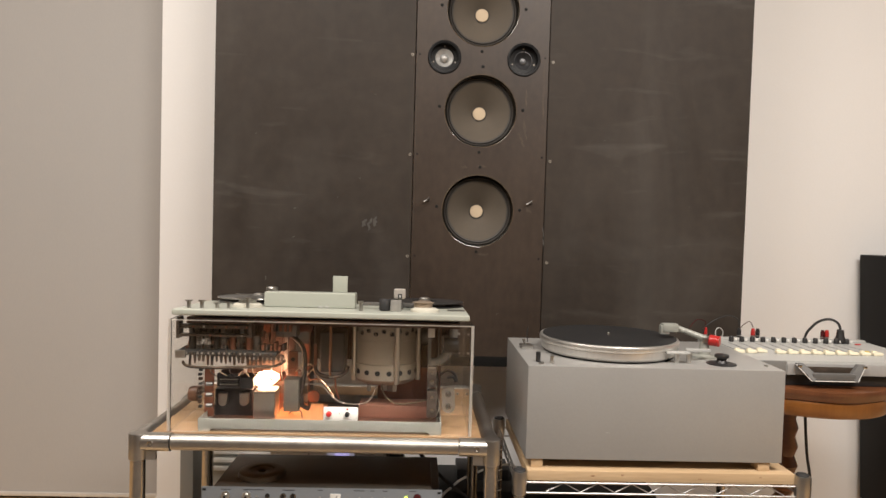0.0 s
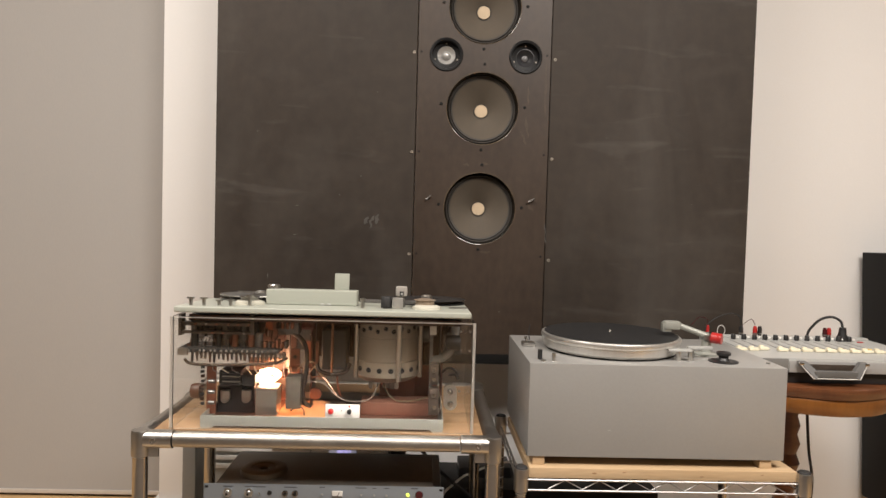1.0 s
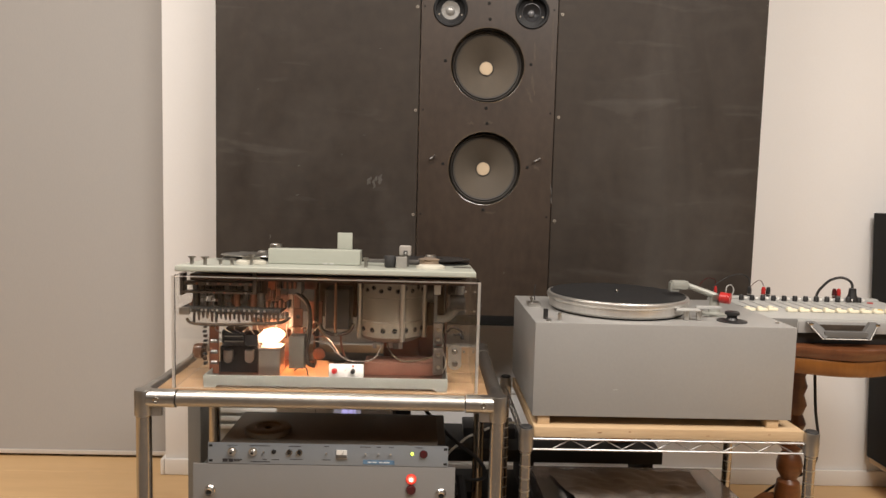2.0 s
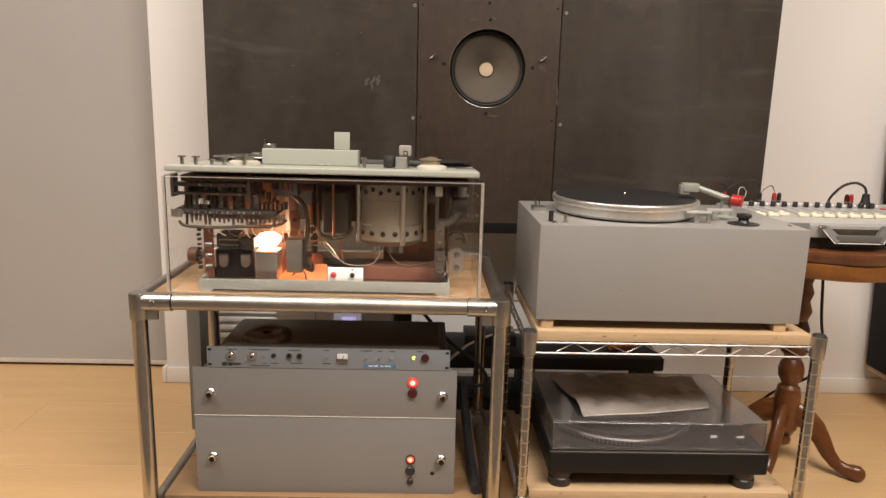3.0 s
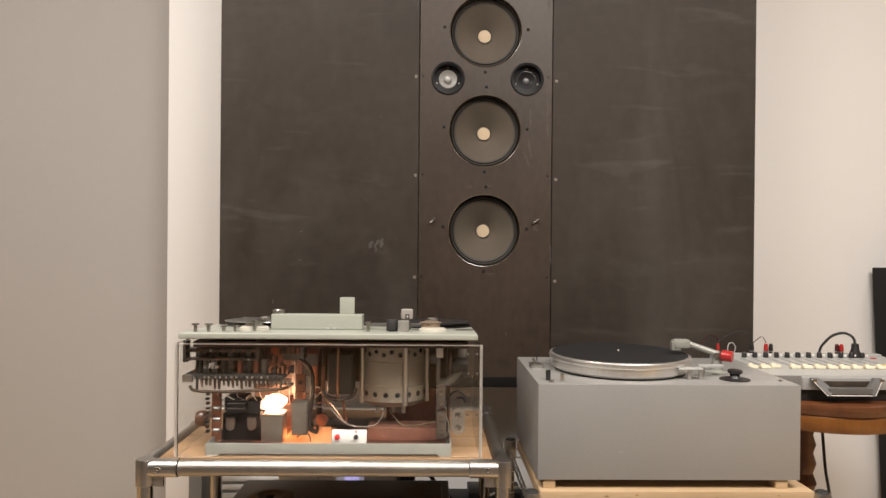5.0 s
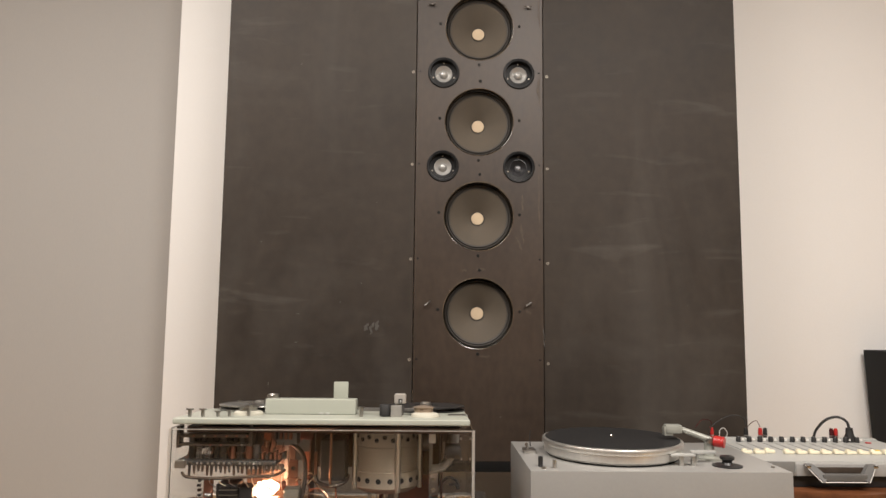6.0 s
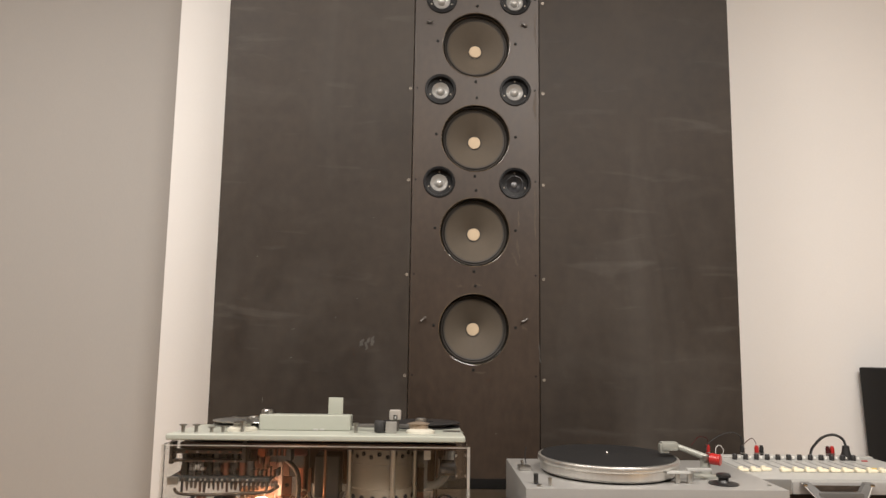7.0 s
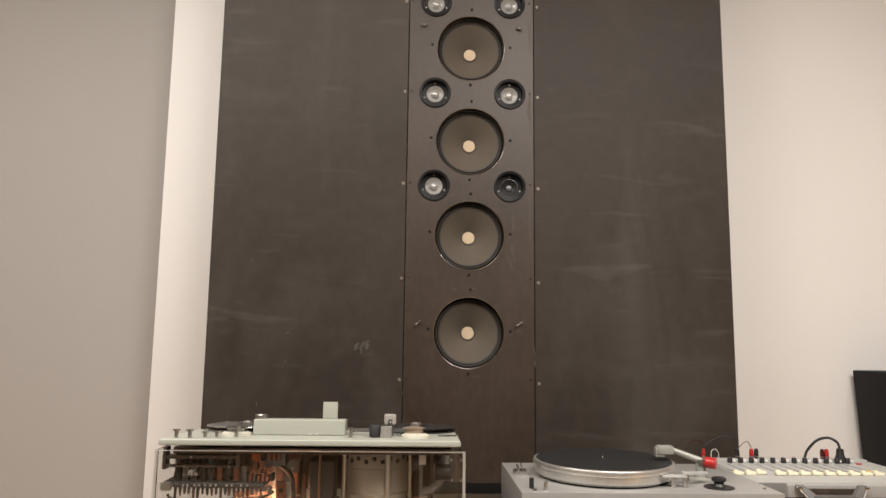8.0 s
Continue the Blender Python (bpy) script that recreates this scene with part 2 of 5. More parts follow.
solid("ceiling", B(XL - 0.12, XR + 0.12, YB - 0.12, YW + 0.36, ZC, ZC + 0.1), M_CEIL, "plain white ceiling")
bb = B(PIER + 0.001, XR, YW - 0.012, YW, 0.001, 0.052, 0.003)
box(bb, PIER - 0.012, PIER, YW - 0.012, YW + 0.25, 0.001, 0.052, 0.003)
solid("baseboard", bb, M_BASEB, "low white painted skirting board")

# ---------------------------------------------------------------- blind
blind = thing("roller_blind", (-1.55, 2.36, 0), "closed plain grey fabric roller blind hanging to the floor", "blind")
part("fabric", B(-2.28, -0.79, 2.359, 2.361, 0.022, 2.60), M_BLIND, blind)
part("bottom_bar", B(-2.28, -0.79, 2.354, 2.366, 0.010, 0.024, 0.003), mat("pale_bar", (0.62, 0.59, 0.55), 0.4, 0.3), blind, "pale metal weight bar")
part("roller", R((-2.29, 2.385, 2.63), (-0.785, 2.385, 2.63), 0.03), M_WHITE, blind)

# ---------------------------------------------------------------- wall loudspeaker
from mathutils.geometry import delaunay_2d_cdt


def pierced(x0, x1, z0, z1, y0, y1, holes):
    """An upright board with round holes through it. holes: x, z, radius."""
    vs, es, loops = [Vector((x0, z0)), Vector((x1, z0)), Vector((x1, z1)), Vector((x0, z1))], [(0, 1), (1, 2), (2, 3), (3, 0)], [[0, 1, 2, 3]]
    for hx, hz, hr in holes:
        k = len(vs)
        vs += [Vector((hx + hr * math.cos(2 * math.pi * i / 48), hz + hr * math.sin(2 * math.pi * i / 48))) for i in range(48)]
        es += [(k + i, k + (i + 1) % 48) for i in range(48)]
        loops.append(list(range(k, k + 48)))
    pv, _, pf, _, _, _ = delaunay_2d_cdt(vs, es, [], 1, 1e-6)
    bm = bmesh.new()
    front = [bm.verts.new((v.x, y0, v.y)) for v in pv]
    back = [bm.verts.new((v.x, y1, v.y)) for v in pv]
    for f in pf:
        c = sum((pv[i] for i in f), Vector((0, 0))) / len(f)
        if any((c - Vector((hx, hz))).length < hr * 0.995 for hx, hz, hr in holes):
            continue
        bm.faces.new([front[i] for i in f]), bm.faces.new([back[i] for i in reversed(f)])
    bm.edges.ensure_lookup_table()
    rim = [e for e in bm.edges if len(e.link_faces) == 1 and e.verts[0].co.y < (y0 + y1) / 2]
    at = {f: b for f, b in zip(front, back)}
    for e in rim:
        a, b = e.verts
        bm.faces.new([a, b, at[b], at[a]])
    bmesh.ops.recalc_face_normals(bm, faces=bm.faces)
    return bm


YF = 2.0
WOOFERS = [(0.1972, z) for z in (0.993, 1.274, 1.555, 1.844)]
TWEETERS = [(x, z) for z in (1.421, 1.703, 1.988) for x in (0.0915, 0.3145)]
M_TWEET = mat("silvery_dome_film", (0.41, 0.405, 0.39), 0.3, 0.4, var=0.1, scale=40, grain=200, bump=0.05)
M_SCREW = mat("dull_brass_screw", (0.34, 0.30, 0.25), 0.45, 0.4)
M_RAIL = mat("dead_black_paint", (0.010, 0.0095, 0.009), 0.95, var=0.2, spec=0.05)
M_RIM = mat("glossy_dark_rim", (0.20, 0.15, 0.10), 0.2, dark=(0.018, 0.014, 0.010), scale=14, grain=90, spec=0.7, coat=0.4)
M_HOLE = mat("hole_black", (0.006, 0.006, 0.005), 0.9)
M_SCUFF = mat("grey_scuff", (0.085, 0.080, 0.074), 0.75, var=0.3, scale=60, grain=300)
M_FAINT = mat("faint_scratch", (0.066, 0.059, 0.052), 0.75, var=0.3, scale=60, grain=300)
M_RUBBED = mat("rubbed_brown_edge", (0.058, 0.041, 0.028), 0.6, var=0.4, scale=50, grain=300)

speaker = thing("wall_loudspeaker", (0.22, YF, 0.58), "tall black-stained plywood open-baffle loudspeaker with round drivers", "loudspeaker")
left = part("side_panel", B(-0.545, 0.0110, YF, YF + 0.018, 0.580, 2.56, 0.002, 1), M_PLY, speaker, "black-stained plywood panel")
right = part("side_panel", B(0.3870, 0.966, YF, YF + 0.018, 0.580, 2.56, 0.002, 1), M_PLY, speaker, "black-stained plywood panel")
baffle = part("baffle", pierced(0.0130, 0.3850, 0.580, 2.56, YF - 0.001, YF + 0.018, [(x, z, 0.1008) for x, z in WOOFERS] + [(x, z, 0.0415) for x, z in TWEETERS]), M_BAFFLE, speaker, "worn brown-black baffle board", smooth=False)
part("base_rail", B(0.10, 0.40, YF - 0.006, YF + 0.05, 0.552, 0.5795, 0.001), M_RAIL, speaker, "black painted rail")


M_BEZEL = mat("glossy_black_bezel", (0.020, 0.016, 0.012), 0.26, var=0.2, scale=20, spec=0.6)


def woofer(x, z):
    m = facing(x, YF, z) @ Matrix.Scale(0.973, 4)
    d = part("woofer", L([(0.1034, -0.0012), (0.1030, -0.0150), (0.1012, -0.0165), (0.0992, -0.0150), (0.0980, -0.0175), (0.0985, -0.026)], m, 64), M_BEZEL, speaker, "round paper-cone driver with cream dust cap")
    part("rim", L([(0.1036, -0.001), (0.1036, 0.0016), (0.1046, 0.0020), (0.1054, 0.0012)], m, 64), M_RIM, d, "worn bare rim")
    part("surround", L([(0.0995, -0.023), (0.0965, -0.0195), (0.0935, -0.022), (0.0905, -0.0190), (0.0875, -0.0215), (0.085, -0.022)], m, 64), M_SURROUND, d)
    prof = [(0.0865 - 0.0675 * u, -0.0215 - 0.035 * (u ** 1.12)) for u in [i / 14 for i in range(15)]]
    part("cone", L(prof, m, 64), M_CONE, d, "grey-brown paper cone")
    part("dust_cap", L([(0.0192, -0.0590), (0.0190, -0.0525), (0.0180, -0.0512), (0.0165, -0.0516), (0.012, -0.0508), (0.006, -0.0504), (0, -0.0503)], m, 32), M_DOME, d, "cream dust cap")
    part("seam_ring", L([(0.0228, -0.0552), (0.0222, -0.0530), (0.0206, -0.0532), (0.0202, -0.0560)], m, 40), M_SURROUND, d)
    part("basket", L([(0.1033, -0.0262), (0.1033, -0.028), (0.088, -0.030), (0.05, -0.085), (0.05, -0.12), (0, -0.12)], m, 32), M_BLACKMATT, d)


M_FLANGE = mat("black_flange", (0.006, 0.006, 0.0065), 0.45, var=0.2, scale=30, spec=0.2)


def tweeter(x, z, dark):
    m = facing(x, YF, z) @ Matrix.Scale(1.01, 4)
    d = part("tweeter", L([(0.0405, -0.016), (0.0405, 0.0), (0.0455, 0.0012), (0.0462, 0.0030), (0.0440, 0.0042), (0.039, 0.0035), (0.0375, -0.002), (0.0375, -0.010), (0.0255, -0.012)], m, 48), M_FLANGE, speaker, "small black tweeter with silvery dome" if not dark else "small black tweeter with dark cone")
    if dark:
        part("cone", L([(0.028, -0.0125), (0.024, -0.012), (0.0225, -0.0145), (0.009, -0.023)], m, 40), mat("black_cone", (0.03, 0.03, 0.032), 0.35, 0.2), d)
        part("dome", L([(0.0095, -0.0235), (0.0085, -0.0195), (0.005, -0.0175), (0, -0.017)], m, 24), mat("grey_dome", (0.16, 0.16, 0.165), 0.35, 0.4), d)
    else:
        part("cone", L([(0.0262, -0.0125), (0.0245, -0.0108), (0.0225, -0.0135), (0.0110, -0.0190)], m, 40), M_TWEET, d, "silvery cone")
        part("dome", L([(0.0125, -0.0200), (0.0118, -0.0150), (0.0085, -0.0108), (0.0045, -0.0088), (0, -0.0082)], m, 24), M_TWEET, d, "silvery dome")
    for a in (90, 200, 340):
        part("screw", L([(0.0024, 0), (0.0022, 0.0012), (0, 0.0014)], m @ Matrix.Translation((0.0325 * math.cos(radians(a)), 0.0325 * math.sin(radians(a)), -0.0112)), 10), M_SCREW, d)


for x, z in WOOFERS:
    woofer(x, z)
for x, z in TWEETERS:
    tweeter(x, z, dark=x > 0.2 and z < 1.5)
for z in (0.856, 1.143, 1.421, 1.70, 1.985):
    for x, y, dz in ((0.002, YF, 0.004), (0.398, YF, -0.004)):
        part("screw", L([(0.0042, 0.0002), (0.0040, 0.0013), (0.0024, 0.0013), (0.0020, 0.0001), (0, -0.0008)], facing(x, y, z + dz), 16), M_SCREW, left if x < 0.1 else right, "dull brass screw")
    for x in (0.022, 0.3745):
        part("plug", L([(0.0030, 0.0001), (0.0028, 0.0008), (0, 0.0008)], facing(x, YF - 0.001, z + 0.006), 12), M_HOLE, baffle)
for x, z in WOOFERS:
    for dx, dz in ((-0.116, 0.010), (0.119, 0.006), (0.003, 0.124), (-0.001, -0.115)):
        part("bolt", L([(0.0045, 0.0001), (0.0040, 0.0020), (0, 0.0024)], facing(x + dx, YF - 0.001, z + dz), 12), M_HOLE, baffle)
for x, z in ((0.052, 1.020), (0.342, 1.020), (0.056, 1.912), (0.342, 1.908)):
    wing = R((x, YF - 0.001, z), (x, YF - 0.010, z), 0.0026, 12)
    a = random.uniform(-0.6, 0.9)
    for s in (-1, 1):
        rod(wing, (x, YF - 0.008, z), (x + s * 0.0095 * math.cos(a), YF - 0.010, z + s * 0.0095 * math.sin(a)), 0.0018, 8, 0.0030)
    part("wing_nut", wing, M_DARKSTEEL, baffle, "dull steel wing nut")


def strokes(name, marks, material, parent, width):
    """Thin worn marks that lie on the front of a board."""
    for x, z, dx, dz in marks:
        bm = bmesh.new()
        rnd = random.Random(int(x * 9173 + z * 7919))
        n = 7
        top, low = [], []
        d = Vector((dx, 0, dz))
        s = Vector((-dz, 0, dx)).normalized() * width
        for i in range(n):
            c = Vector((x, YF - 0.0016, z)) + d * (i / (n - 1)) + s * rnd.uniform(-0.5, 0.5)
            w = math.sin(math.pi * (i + 0.3) / (n - 0.4)) * rnd.uniform(0.4, 1.0)
            top.append(bm.verts.new(c + s * w)), low.append(bm.verts.new(c - s * w))
        for i in range(n - 1):
            bm.faces.new([low[i], low[i + 1], top[i + 1], top[i]])
        part(name, bm, material, parent, smooth=False)


strokes("scuff", [(-0.322, 0.985, 0.010, 0.003), (-0.325, 0.905, 0.011, 0.002), (-0.395, 0.78, 0.001, 0.016), (-0.20, 1.02, 0.004, 0.002), (-0.33, 1.72, 0.003, 0.005), (-0.14, 1.075, 0.005, 0.001), (-0.1, 1.31, 0.004, 0.002), (-0.43, 1.19, 0.004, 0.004)], M_SCUFF, left, 0.0014)
strokes("scuff", [(0.80, 1.02, 0.004, 0.003), (0.55, 1.2, 0.003, 0.005)], M_FAINT, right, 0.0012)
strokes("rubbed_patch", [(0.318, 1.255, 0.012, -0.06), (0.305, 1.215, 0.02, -0.04), (0.325, 1.34, 0.002, -0.05), (0.372, 1.25, 0.001, 0.16), (0.373, 1.60, 0.001, 0.11), (0.375, 1.84, 0.001, 0.12), (0.19, 1.118, 0.03, 0.002), (0.165, 1.115, -0.02, 0.001), (0.20, 0.872, 0.035, -0.002), (0.33, 1.01, 0.02, -0.02)], M_RUBBED, baffle, 0.0048)
strokes("scuff", [(0.384, 0.955, 0.002, -0.035), (0.386, 0.92, 0.001, -0.02), (0.26, 0.70, 0.003, 0.004)], M_SCUFF, baffle, 0.0022)

strokes("scuff", [(-0.128, 0.940, 0.010, 0.022), (-0.112, 0.930, 0.010, 0.036), (-0.096, 0.942, 0.008, 0.028)], M_FAINT, left, 0.0085)

# low black stand on which the loudspeaker stands
stand = thing("speaker_stand", (0.25, 2.02, 0), "low black painted stand with dark posts under the loudspeaker", "stand")
part("shelf", B(-0.30, 0.712, 1.92, 2.13, 0.184, 0.220, 0.003), M_BLACKMATT, stand, "black painted shelf board")
part("shelf", B(-0.30, 0.36, 1.94, 2.10, 0.052, 0.090, 0.003), M_BLACKMATT, stand, "black painted shelf board")
for x in (-0.055, 0.475):
    part("post", B(x - 0.02, x + 0.02, 2.05, 2.09, 0.2202, 0.5515, 0.002), M_DARKSTEEL, stand)
for x in (-0.26, 0.34):
    part("leg", B(x - 0.02, x + 0.02, 1.96, 2.10, 0.0, 0.0518, 0.002), M_BLACKMATT, stand)
    part("riser", B(x - 0.02, x + 0.02, 1.96, 2.10, 0.0902, 0.1838, 0.002), M_BLACKMATT, stand)
part("leg", B(0.67, 0.70, 1.96, 2.10, 0.0, 0.1838, 0.002), M_BLACKMATT, stand)

psu = thing("power_supply", (-0.005, 1.97, 0.2205), "small dark power supply box on the black stand", "power supply")
part("body", B(-0.033, 0.008, 1.95, 2.03, 0.2205, 0.41, 0.003), M_BLACK, psu)
adapter = thing("black_adapter", (0.235, 2.03, 0.2205), "flat black adapter on the black stand", "adapter")
part("body", B(0.16, 0.31, 2.00, 2.10, 0.2205, 0.252, 0.004), M_BLACK, adapter)
orange = thing("orange_roll", (0.565, 1.96, 0.2205), "small orange roll lying on the black stand", "roll")
part("roll", R((0.575, 1.985, 0.2385), (0.640, 1.995, 0.2385), 0.0178, 20), mat("orange_vinyl", (0.55, 0.16, 0.04), 0.5), orange)
unit = thing("display_unit", (-0.13, 1.97, 0.2205), "pale grey hi-fi unit with a small bluish display", "hi-fi unit")
part("case", B(-0.36, -0.045, 1.93, 2.04, 0.2265, 0.350, 0.003), M_WHITE, unit)
screen = part("display", B(-0.202, -0.128, 1.927, 1.9295, 0.292, 0.342), glow_mat("bluish_display", (0.74, 0.72, 0.88), 0.22), unit, "lit bluish display")
for x0, x1 in ((-0.180, -0.163), (-0.160, -0.150), (-0.147, -0.143)):
    part("lit_bar", B(x0, x1, 1.9264, 1.9269, 0.296, 0.324), glow_mat("violet_light", (0.55, 0.50, 0.95), 0.8), screen, "violet lit bar")
part("split_line", B(-0.2535, -0.2520, 1.9285, 1.9299, 0.2270, 0.3495), M_MIXDARK, unit)
part("split_line", B(-0.1270, -0.1255, 1.9285, 1.9299, 0.2270, 0.3495), M_MIXDARK, unit)
part("foot", B(-0.29, -0.26, 1.95, 2.03, 0.2203, 0.2264), M_RUBBER, unit)
part("foot", B(-0.13, -0.10, 1.95, 2.03, 0.2203, 0.2264), M_RUBBER, unit)
vent = thing("louvred_unit", (-0.46, 2.10, 0), "pale louvred heater panel near the wall", "heater")
part("body", B(-0.60, -0.34, 2.11, 2.17, 0.0, 0.43, 0.006), M_MIXER, vent)
for i in range(9):
    part("louvre", B(-0.585, -0.355, 2.098, 2.1095, 0.20 + i * 0.025, 0.213 + i * 0.025, 0.003), M_WHITE, vent)

# black loudspeaker at the right-hand wall
cab = thing("floor_loudspeaker", (1.60, 2.12, 0), "plain black cabinet loudspeaker on a light wooden plate", "loudspeaker")


def leaning(bm):
    """The cabinet leans a little towards the wall's middle at its top."""
    for v in bm.verts:
        v.co.x += -0.006 + 0.05 * (0.900 - v.co.z)
    return bm


part("cabinet", leaning(B(1.447, 1.75, 2.06, 2.215, 0.107, 0.893, 0.004)), mat("black_ash_veneer", (0.0085, 0.008, 0.0075), 0.7, var=0.25, scale=5, grain=120, bump=0.05, spec=0.25), cab)
part("grille", leaning(B(1.455, 1.742, 2.050, 2.0595, 0.115, 0.885, 0.004)), mat("black_grille_cloth", (0.010, 0.010, 0.010), 0.9, var=0.3, grain=500, bump=0.3), cab, "black cloth grille")
part("plate", B(1.488, 1.838, 2.03, 2.215, 0.088, 0.1065, 0.006), M_BOARD, cab, "light wooden plate")
part("pedestal", L([(0.0, 0.0), (0.08, 0.0), (0.09, 0.01), (0.10, 0.05), (0.105, 0.0875), (0, 0.0875)], Matrix.Translation((1.648, 2.11, 0)), 40), M_WHITE, cab, "white round pedestal")

# ---------------------------------------------------------------- pipe rack
RX0, RX1, RY0, RY1 = -0.499, 0.190, 1.386, 1.835
rack = thing("pipe_rack", (-0.152, 1.61, 0), "chromed steel pipe rack with light wooden shelves", "rack")
for x in (RX0, RX1):
    for y in (RY0, RY1):
        post = part("post", R((x, y, 0.012), (x, y, 0.531), 0.0146, 28), M_CHROME, rack, "chromed pipe post")
        part("rubber_foot", L([(0, 0), (0.017, 0), (0.017, 0.022), (0.0145, 0.024), (0.0142, 0.03)], Matrix.Translation((x, y, 0)), 24), M_RUBBER, post)
        for z in (0.5165, 0.075):
            jx, jy = (1 if x < 0 else -1), (1 if y < 1.6 else -1)
            jt = L([(0.0150, -0.034), (0.0172, -0.033), (0.0174, 0.014), (0.0160, 0.0175), (0, 0.0178)] if z > 0.3 else [(0.0150, -0.03), (0.0172, -0.029), (0.0172, 0.029), (0.0150, 0.03)], Matrix.Translation((x, y, z)), 28)
            rod(jt, (x + jx * 0.010, y, z), (x + jx * 0.064, y, z), 0.0178, 24)
            rod(jt, (x, y + jy * 0.010, z), (x, y + jy * 0.064, z), 0.0178, 24)
            box(jt, min(x, x + jx * 0.036), max(x, x + jx * 0.036), y - 0.004, y + 0.004, z - 0.036, z - 0.010, 0.003)
            joint = part("corner_joint", jt, M_STEEL, rack, "steel pipe corner joint")
            part("screw", L([(0.0062, 0), (0.0060, 0.0022), (0.0030, 0.0026), (0.0024, 0.001), (0, 0.001)], facing(x + jx * 0.030, y - 0.0172, z + 0.001), 16), M_CHROME, joint)
for z in (0.5165, 0.075):
    for y in (RY0, RY1):
        part("rail", R((RX0 + 0.066, y, z), (RX1 - 0.066, y, z), 0.0155, 28), M_PIPE, rack, "chromed pipe rail")
    for x in (RX0, RX1):
        part("rail", R((x, RY0 + 0.066, z), (x, RY1 - 0.066, z), 0.0155, 28), M_PIPE, rack, "chromed pipe rail")
M_KNOT = mat("brown_knot", (0.38, 0.235, 0.125), 0.55, dark=(0.24, 0.13, 0.06), scale=60, grain=200)
for z0, z1, y0 in ((0.5120, 0.5300, RY0 + 0.0175), (0.0920, 0.1010, RY0 + 0.0175)):
    shelf = part("shelf", B(RX0 + 0.020, RX1 - 0.020, y0 + 0.004, RY1 - 0.022, z0 - 0.004, z0 - 0.0005), M_SHELF, rack, "light wooden shelf of five planks")
    depth = (RY1 - 0.018 - y0) / 5
    for i in range(5):
        part("plank", B(RX0 + 0.019, RX1 - 0.019, y0 + i * depth + 0.0006, y0 + (i + 1) * depth - 0.0006, z0, z1 - (0.0006 if i % 2 else 0), 0.0012), M_SHELF, shelf)


def knot(x, y, z, r, parent, flat=True):
    """A small brown knot let into a board."""
    m = Matrix.Translation((x, y, z)) if flat else facing(x, y, z)
    part("knot", L([(r, 0.0), (r * 0.7, 0.0003), (0, 0.0004)], m @ Matrix.Diagonal((2.2, 0.8, 1, 1)), 14), M_KNOT, parent)


# ---------------------------------------------------------------- two power amplifiers and the preamplifier
M_CUP = mat("bright_chrome_cup", (0.60, 0.58, 0.55), 0.24, 1.0, var=0.1, scale=40)


def socket(x, y, z, parent, r=0.0100):
    m = facing(x, y, z)
    c = part("cup_screw", L([(r * 1.05, 0), (r * 1.05, 0.003), (r * 0.86, 0.0050), (r * 0.84, 0.0120), (r * 0.74, 0.0135), (r * 0.56, 0.0130), (r * 0.52, 0.004), (0, 0.004)], m, 28), M_CUP, parent, "chromed cup screw")
    part("core", L([(r * 0.54, 0.0100), (r * 0.40, 0.0102), (0, 0.0102)], m, 18), M_HOLE, c, "dark socket")


def amplifier(z0, z1, ys, label):
    a = thing("power_amplifier", (-0.152, 1.57, z0), label, "amplifier", group="amplifiers on the rack")
    part("front_panel", B(-0.4165, 0.1115, 1.420, 1.424, z0, z1, 0.0012), M_GREYPANEL, a, "plain grey front panel")
    part("case", B(-0.400, 0.095, 1.4245, 1.76, z0, z1 - 0.004, 0.003), M_MIXDARK, a)
    for x in (-0.3815, 0.0835):
        socket(x, 1.420, ys, a)
    return a


amp_low = amplifier(0.1013, 0.2715, 0.180, "large plain grey power amplifier with lit orange lamp")
amp_top = amplifier(0.2720, 0.3725, 0.3185, "flat plain grey power amplifier with lit red lamp")
M_LIT = glow_mat("lit_red_core", (1.0, 0.52, 0.44), 2.4)
M_LITRING = glow_mat("lit_red_ring", (0.75, 0.05, 0.03), 0.35)
M_LITB = glow_mat("lit_orange", (1.0, 0.42, 0.22), 1.5)
# White strip paints the highlight where the two front panels meet.
part("seam", B(-0.4160, 0.1110, 1.4188, 1.4199, 0.2706, 0.2716), M_WHITE, amp_low)
M_DRED = mat("dark_red_lens", (0.060, 0.010, 0.011), 0.2)


def pilot(x, z, r, material, ring, parent, label):
    m = facing(x, 1.420, z)
    b = part("pilot_lamp", L([(r * 1.28, 0), (r * 1.26, 0.0022), (r * 1.0, 0.0030), (r * 0.92, 0.0008)], m, 24), ring, parent, label)
    part("lens", L([(r * 0.92, 0.0006), (r * 0.86, 0.0024), (r * 0.6, 0.0034), (0, 0.0038)], m, 24), M_LENS, b, "deep red lens")
    part("core", L([(r * 0.52, 0.0036), (r * 0.44, 0.0044), (0, 0.0048)], m, 18), material, b, "glowing lamp core")


M_LENS = glow_mat("glowing_red_lens", (0.95, 0.16, 0.10), 0.75)
M_RINGB = mat("dark_bronze_ring", (0.10, 0.045, 0.03), 0.35, 0.6)
pilot(0.0225, 0.3470, 0.0084, M_LIT, M_LITRING, amp_top, "lit red pilot lamp")
part("button", L([(0.0098, 0), (0.0098, 0.004), (0.008, 0.0065), (0, 0.007)], facing(0.0225, 1.420, 0.3255), 24), M_DRED, amp_top, "dark red button")
pilot(0.0205, 0.1790, 0.0080, M_LITB, M_RINGB, amp_low, "lit orange pilot lamp")
part("button", L([(0.0098, 0), (0.0098, 0.004), (0.008, 0.0065), (0, 0.007)], facing(0.0205, 1.420, 0.1545), 24), M_BLACK, amp_low, "black button")
